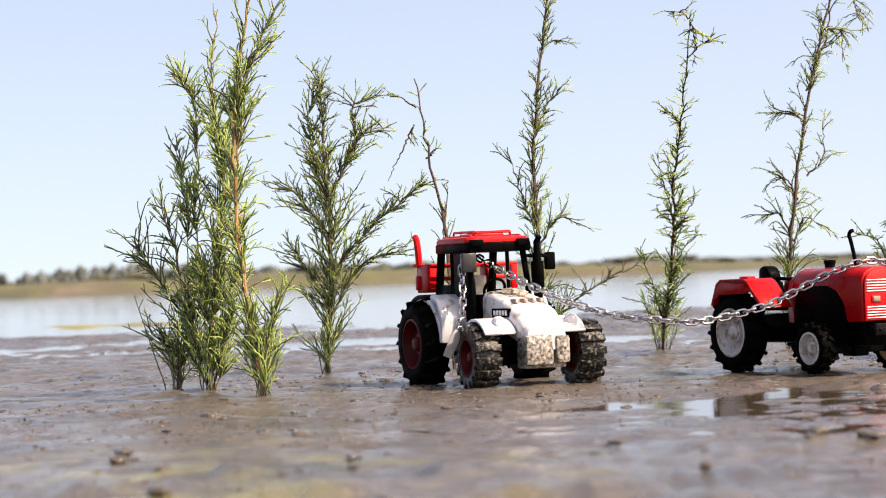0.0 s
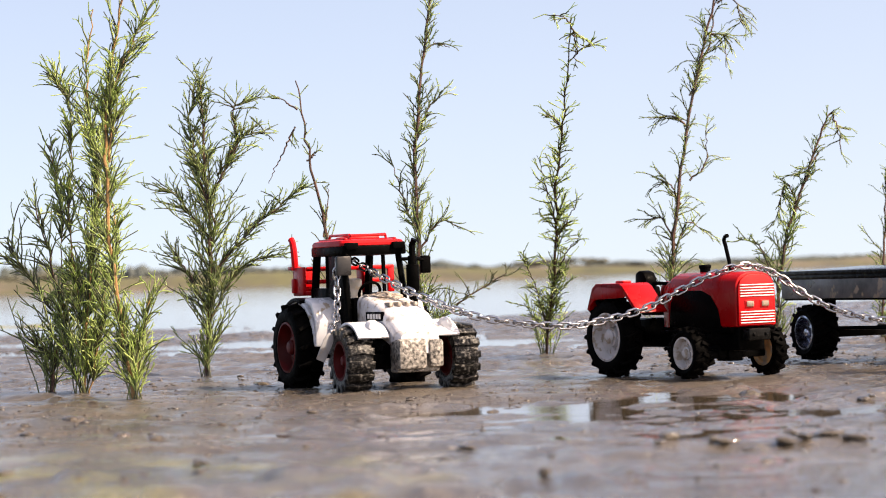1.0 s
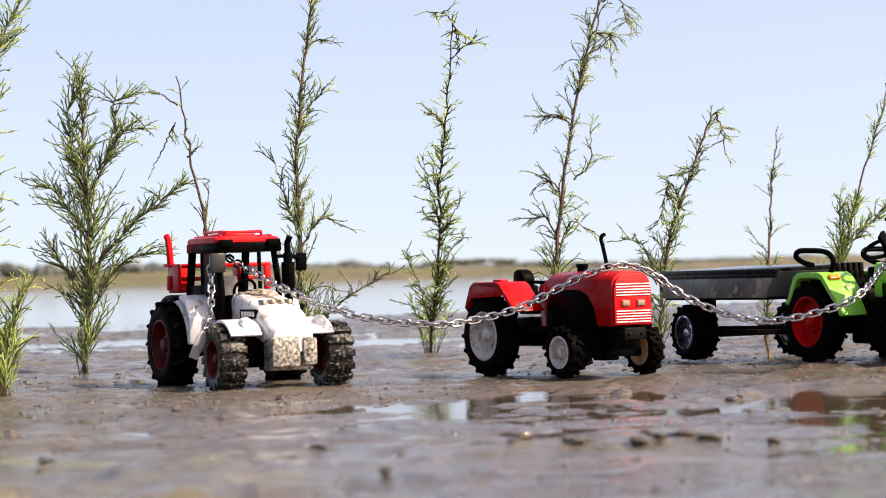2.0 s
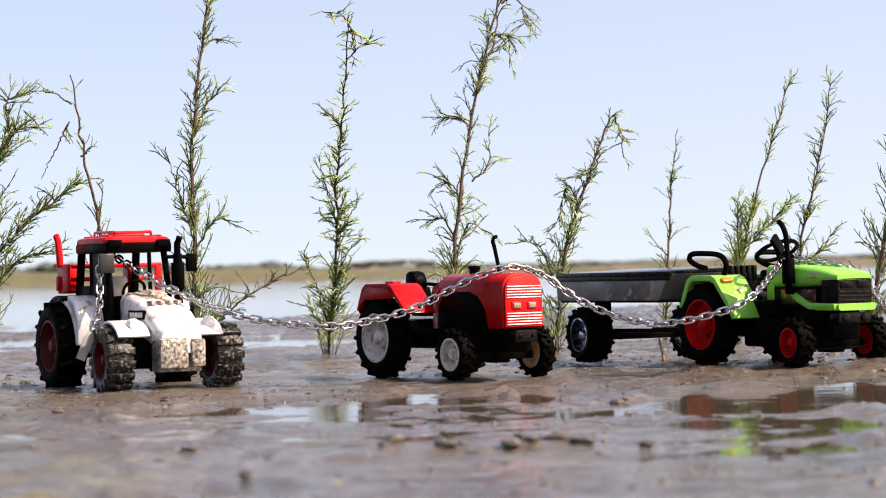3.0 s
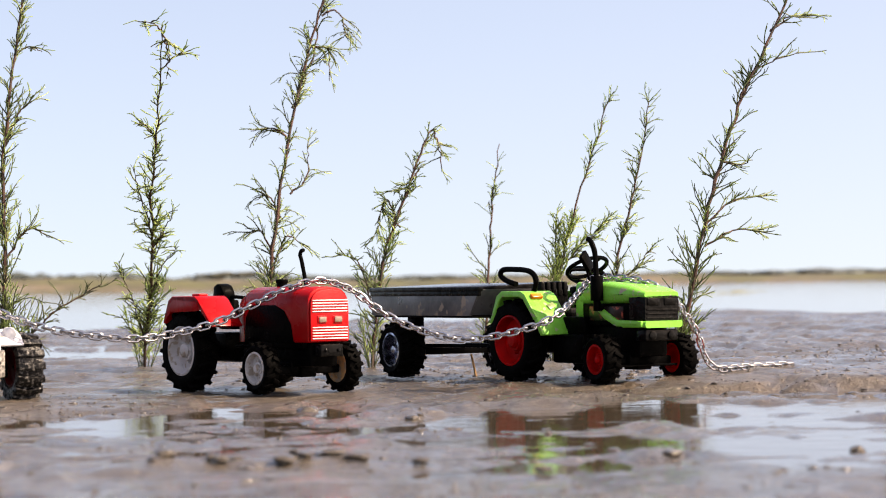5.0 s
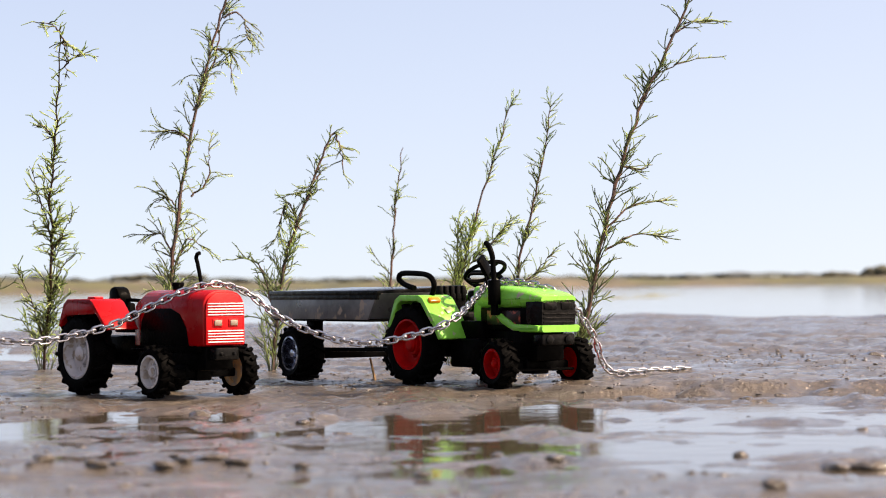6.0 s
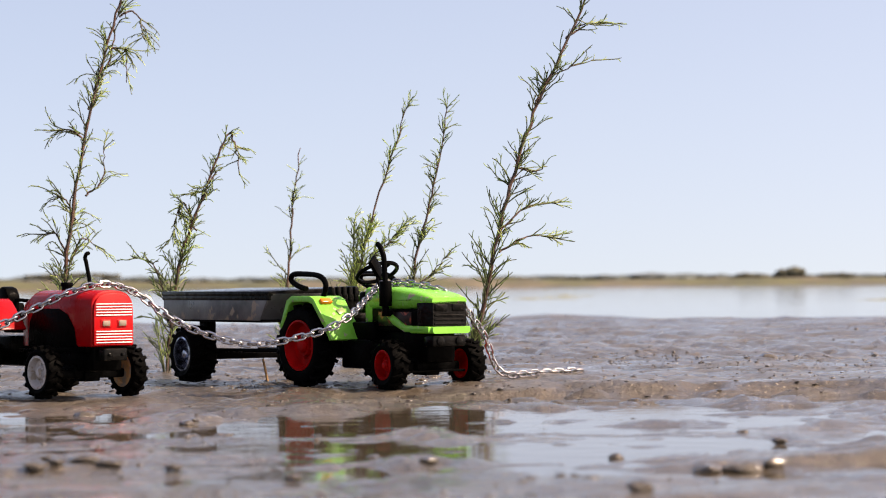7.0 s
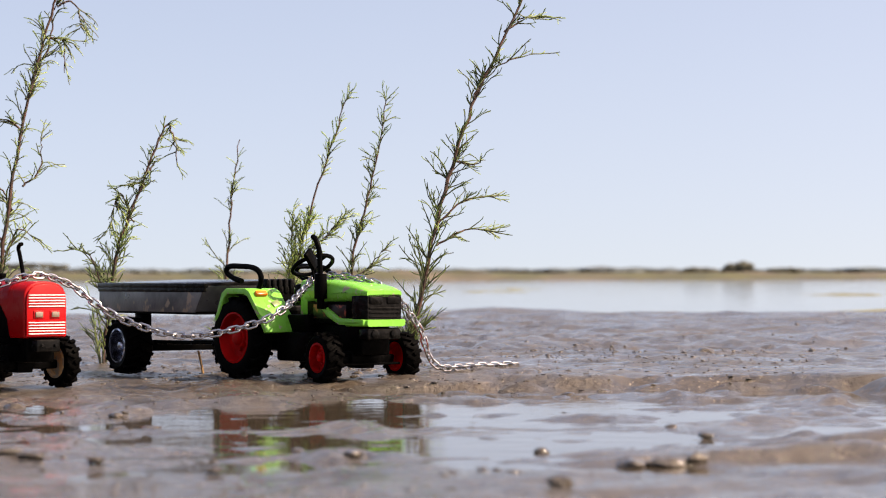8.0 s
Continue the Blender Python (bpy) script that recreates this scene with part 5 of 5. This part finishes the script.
plant("tall shrub twig leaning far over", 24, [(0.588, 1.90, 0.0), (0.617, 1.90, 0.122), (0.642, 1.90, 0.201), (0.685, 1.90, 0.290), (0.702, 1.90, 0.325)], 130, [(0, 0.035), (0.3, 0.034), (0.6, 0.022), (1, 0.018)], 5, LEAF, radius=0.0018, droop=0.0, rise=1.5, limb_shoots=0.6,
      limbs=[[(0.614, 1.9, 0.109), (0.636, 1.9, 0.127), (0.664, 1.9, 0.131)], [(0.642, 1.9, 0.207), (0.658, 1.9, 0.23), (0.691, 1.9, 0.243)], [(0.613, 1.9, 0.092), (0.636, 1.9, 0.104), (0.653, 1.9, 0.104)], [(0.628, 1.9, 0.158), (0.641, 1.9, 0.155), (0.649, 1.9, 0.157)], [(0.669, 1.9, 0.259), (0.682, 1.9, 0.27), (0.695, 1.9, 0.272)]])


# ---- low algae bank in the shallows ----
ALGAE = material("yellow_green_algae", (0.17, 0.16, 0.05), 0.8, other=(0.08, 0.075, 0.03), scale=9, span=(0.35, 0.65), bump=0.5, bump_scale=60)
for cx, cy, half_x, half_y, high in ((-0.72, 5.25, 0.24, 0.22, 0.019), (4.04, 9.0, 0.22, 0.35, 0.016), (4.10, 14.0, 0.20, 0.5, 0.016), (2.30, 4.6, 0.28, 0.20, 0.019), (3.30, 11.5, 0.25, 0.4, 0.0145)):
    bank_x, bank_y = np.linspace(cx - 2 * half_x, cx + 2 * half_x, 90), np.linspace(cy - 2.3 * half_y, cy + 2.3 * half_y, 60)
    bank = sheet("algae_bank", bank_x, bank_y, lambda x, y: WATER - 0.012 + high * np.exp(-(((x - cx) / half_x) ** 2) - (((y - cy + 0.5 * (x - cx)) / half_y) ** 2)) * (1 + 0.35 * lattice(x / 0.07, y / 0.16, 51)), ALGAE)
    tagged(bank, "low yellow-green algae bank in the shallow water", "algae bank", kind="structure")


# ---- clods and small stones ----
def clod_mesh(seed):
    rng = random.Random(seed)
    bm = bmesh.new()
    bmesh.ops.create_icosphere(bm, subdivisions=3, radius=1.0)
    off = Vector((seed * 3.7, seed * 1.3, 0))
    for q in bm.verts:
        q.co *= 1 + 0.35 * noise.noise(q.co * 1.4 + off) + 0.16 * noise.noise(q.co * 4 + off)
        q.co.z *= 0.5
    me = bpy.data.meshes.new("mud_clod")
    bm.to_mesh(me)
    bm.free()
    me.materials.append(CLOD)
    me.shade_smooth()
    return me


CLOD = material("wet_dark_mud_clod", (0.10, 0.075, 0.046), 0.16, other=(0.040, 0.031, 0.021), scale=3, bump=0.8, bump_scale=30, rough_span=0.18, coat=1.0)
CLODS = [clod_mesh(k) for k in range(1, 8)]
rng = random.Random(9)
spots = [(-0.001, 1.372, 3.0), (-0.130, 1.357, 6.0), (0.467, 0.947, 7.0), (0.250, 1.00, 3.5), (0.226, 1.012, 4.5), (0.205, 1.01, 3.5), (0.196, 1.005, 4.0), (0.172, 1.01, 3.0), (0.150, 1.012, 4.0), (0.255, 1.462, 6.0),
         (0.305, 1.251, 5.0), (0.290, 1.255, 4.0), (0.541, 1.325, 3.5), (0.605, 1.526, 4.5), (0.546, 1.500, 4.0), (0.551, 1.578, 3.5), (0.533, 1.785, 5.0), (0.520, 1.76, 4.0), (0.541, 1.80, 4.0), (0.509, 1.72, 3.5), (0.573, 1.845, 3.5), (0.866, 1.986, 8.0), (0.770, 1.711, 4.0), (0.440, 1.031, 3.0), (-0.044, 1.797, 7.0), (0.452, 0.949, 5.0), (0.480, 0.95, 4.0)]
for k in range(28):
    spots.append((rng.uniform(0.13, 0.275), rng.gauss(1.01, 0.018), 1.2 + 2.8 * rng.random() ** 2.5))
for k in range(46):
    y = rng.uniform(0.78, 1.1)
    spots.append((rng.uniform(-0.15 * y, 0.5 * y), y, 1.5 + 3.0 * rng.random() ** 2))
for k in range(34):
    y = rng.uniform(1.15, 1.6)
    spots.append((rng.uniform(-0.13 * y, 0.45 * y), y, 1.6 + 3.6 * rng.random() ** 2))
for k in range(60):
    y = 0.75 * 3.2 ** rng.random()
    spots.append((rng.uniform(-0.14 * y, 0.52 * y) - 0.02, y, rng.uniform(0.8, 2.6)))
for k, (x, y, r) in enumerate(spots):
    ob = new("mud_clod", CLODS[k % 7])
    z = max(float(ground_height(x, y)), WATER - 0.001) + (0.0016 if y < 1.1 and r > 2.6 else 0)
    s = r * MM
    ob.matrix_world = Matrix.Translation((x, y, z - 0.02 * s)) @ Matrix.Rotation(rng.uniform(0, 6), 4, "Z") @ Matrix.Diagonal((s * rng.uniform(0.9, 1.4), s, s * rng.uniform(0.75, 1.25), 1))
    tagged(ob, "small wet brown mud clod lying on the flat", "mud clod", "mud clods")
CRUMB = material("wet_mud_crumbs", (0.050, 0.039, 0.028), 0.3, island=(0.028, 0.022, 0.017), coat=0.35)
rng = random.Random(31)
co, faces = [], []
ball = bmesh.new()
bmesh.ops.create_icosphere(ball, subdivisions=1, radius=1.0)
ball_co, ball_faces = [q.co.copy() for q in ball.verts], [[q.index for q in f.verts] for f in ball.faces]
ball.free()
for k in range(24000):
    y = 0.8 * 6.0 ** rng.random() if k % 5 < 3 else rng.uniform(1.45, 2.15)
    x = rng.uniform(-0.2 * y - 0.05, 0.5 * y)
    if rng.random() > 0.35 + 0.65 * float(lattice(x / 0.13, y / 0.2, 40)):
        continue
    r = MM * min(rng.lognormvariate(-0.6, 0.45), 1.7) * (0.75 + 0.25 * y)
    z = float(ground_height(x, y))
    if z < WATER - 0.0012:
        continue
    start = len(co)
    sx, sz = rng.uniform(0.9, 2.2), rng.uniform(0.35, 0.7)
    for q in ball_co:
        w = 1 + rng.uniform(-0.34, 0.34)
        co.append((x + q.x * r * sx * w, y + q.y * r * 1.2 * w, z - r * 0.05 + q.z * r * sz * w))
    faces += [[start + i for i in f] for f in ball_faces]
crumb_mesh = bpy.data.meshes.new("mud_crumbs")
crumb_mesh.from_pydata(co, [], faces)
crumb_mesh.materials.append(CRUMB)
crumb_mesh.shade_smooth()
tagged(new("mud_crumbs", crumb_mesh), "small glistening wet mud crumbs strewn over the flat", "mud crumbs", kind="stuff")
stick = thing("stick", "short thin brown stick poking up from the mud", "stick", Matrix.Translation((0.4225, 1.86, -0.006)))
part("stick_body", tube([(2, 0, 0), (0, 0, 10), (-2, 0, 19)], [1.1, 1.0, 0.8], 6), BARK_PALE, stick)
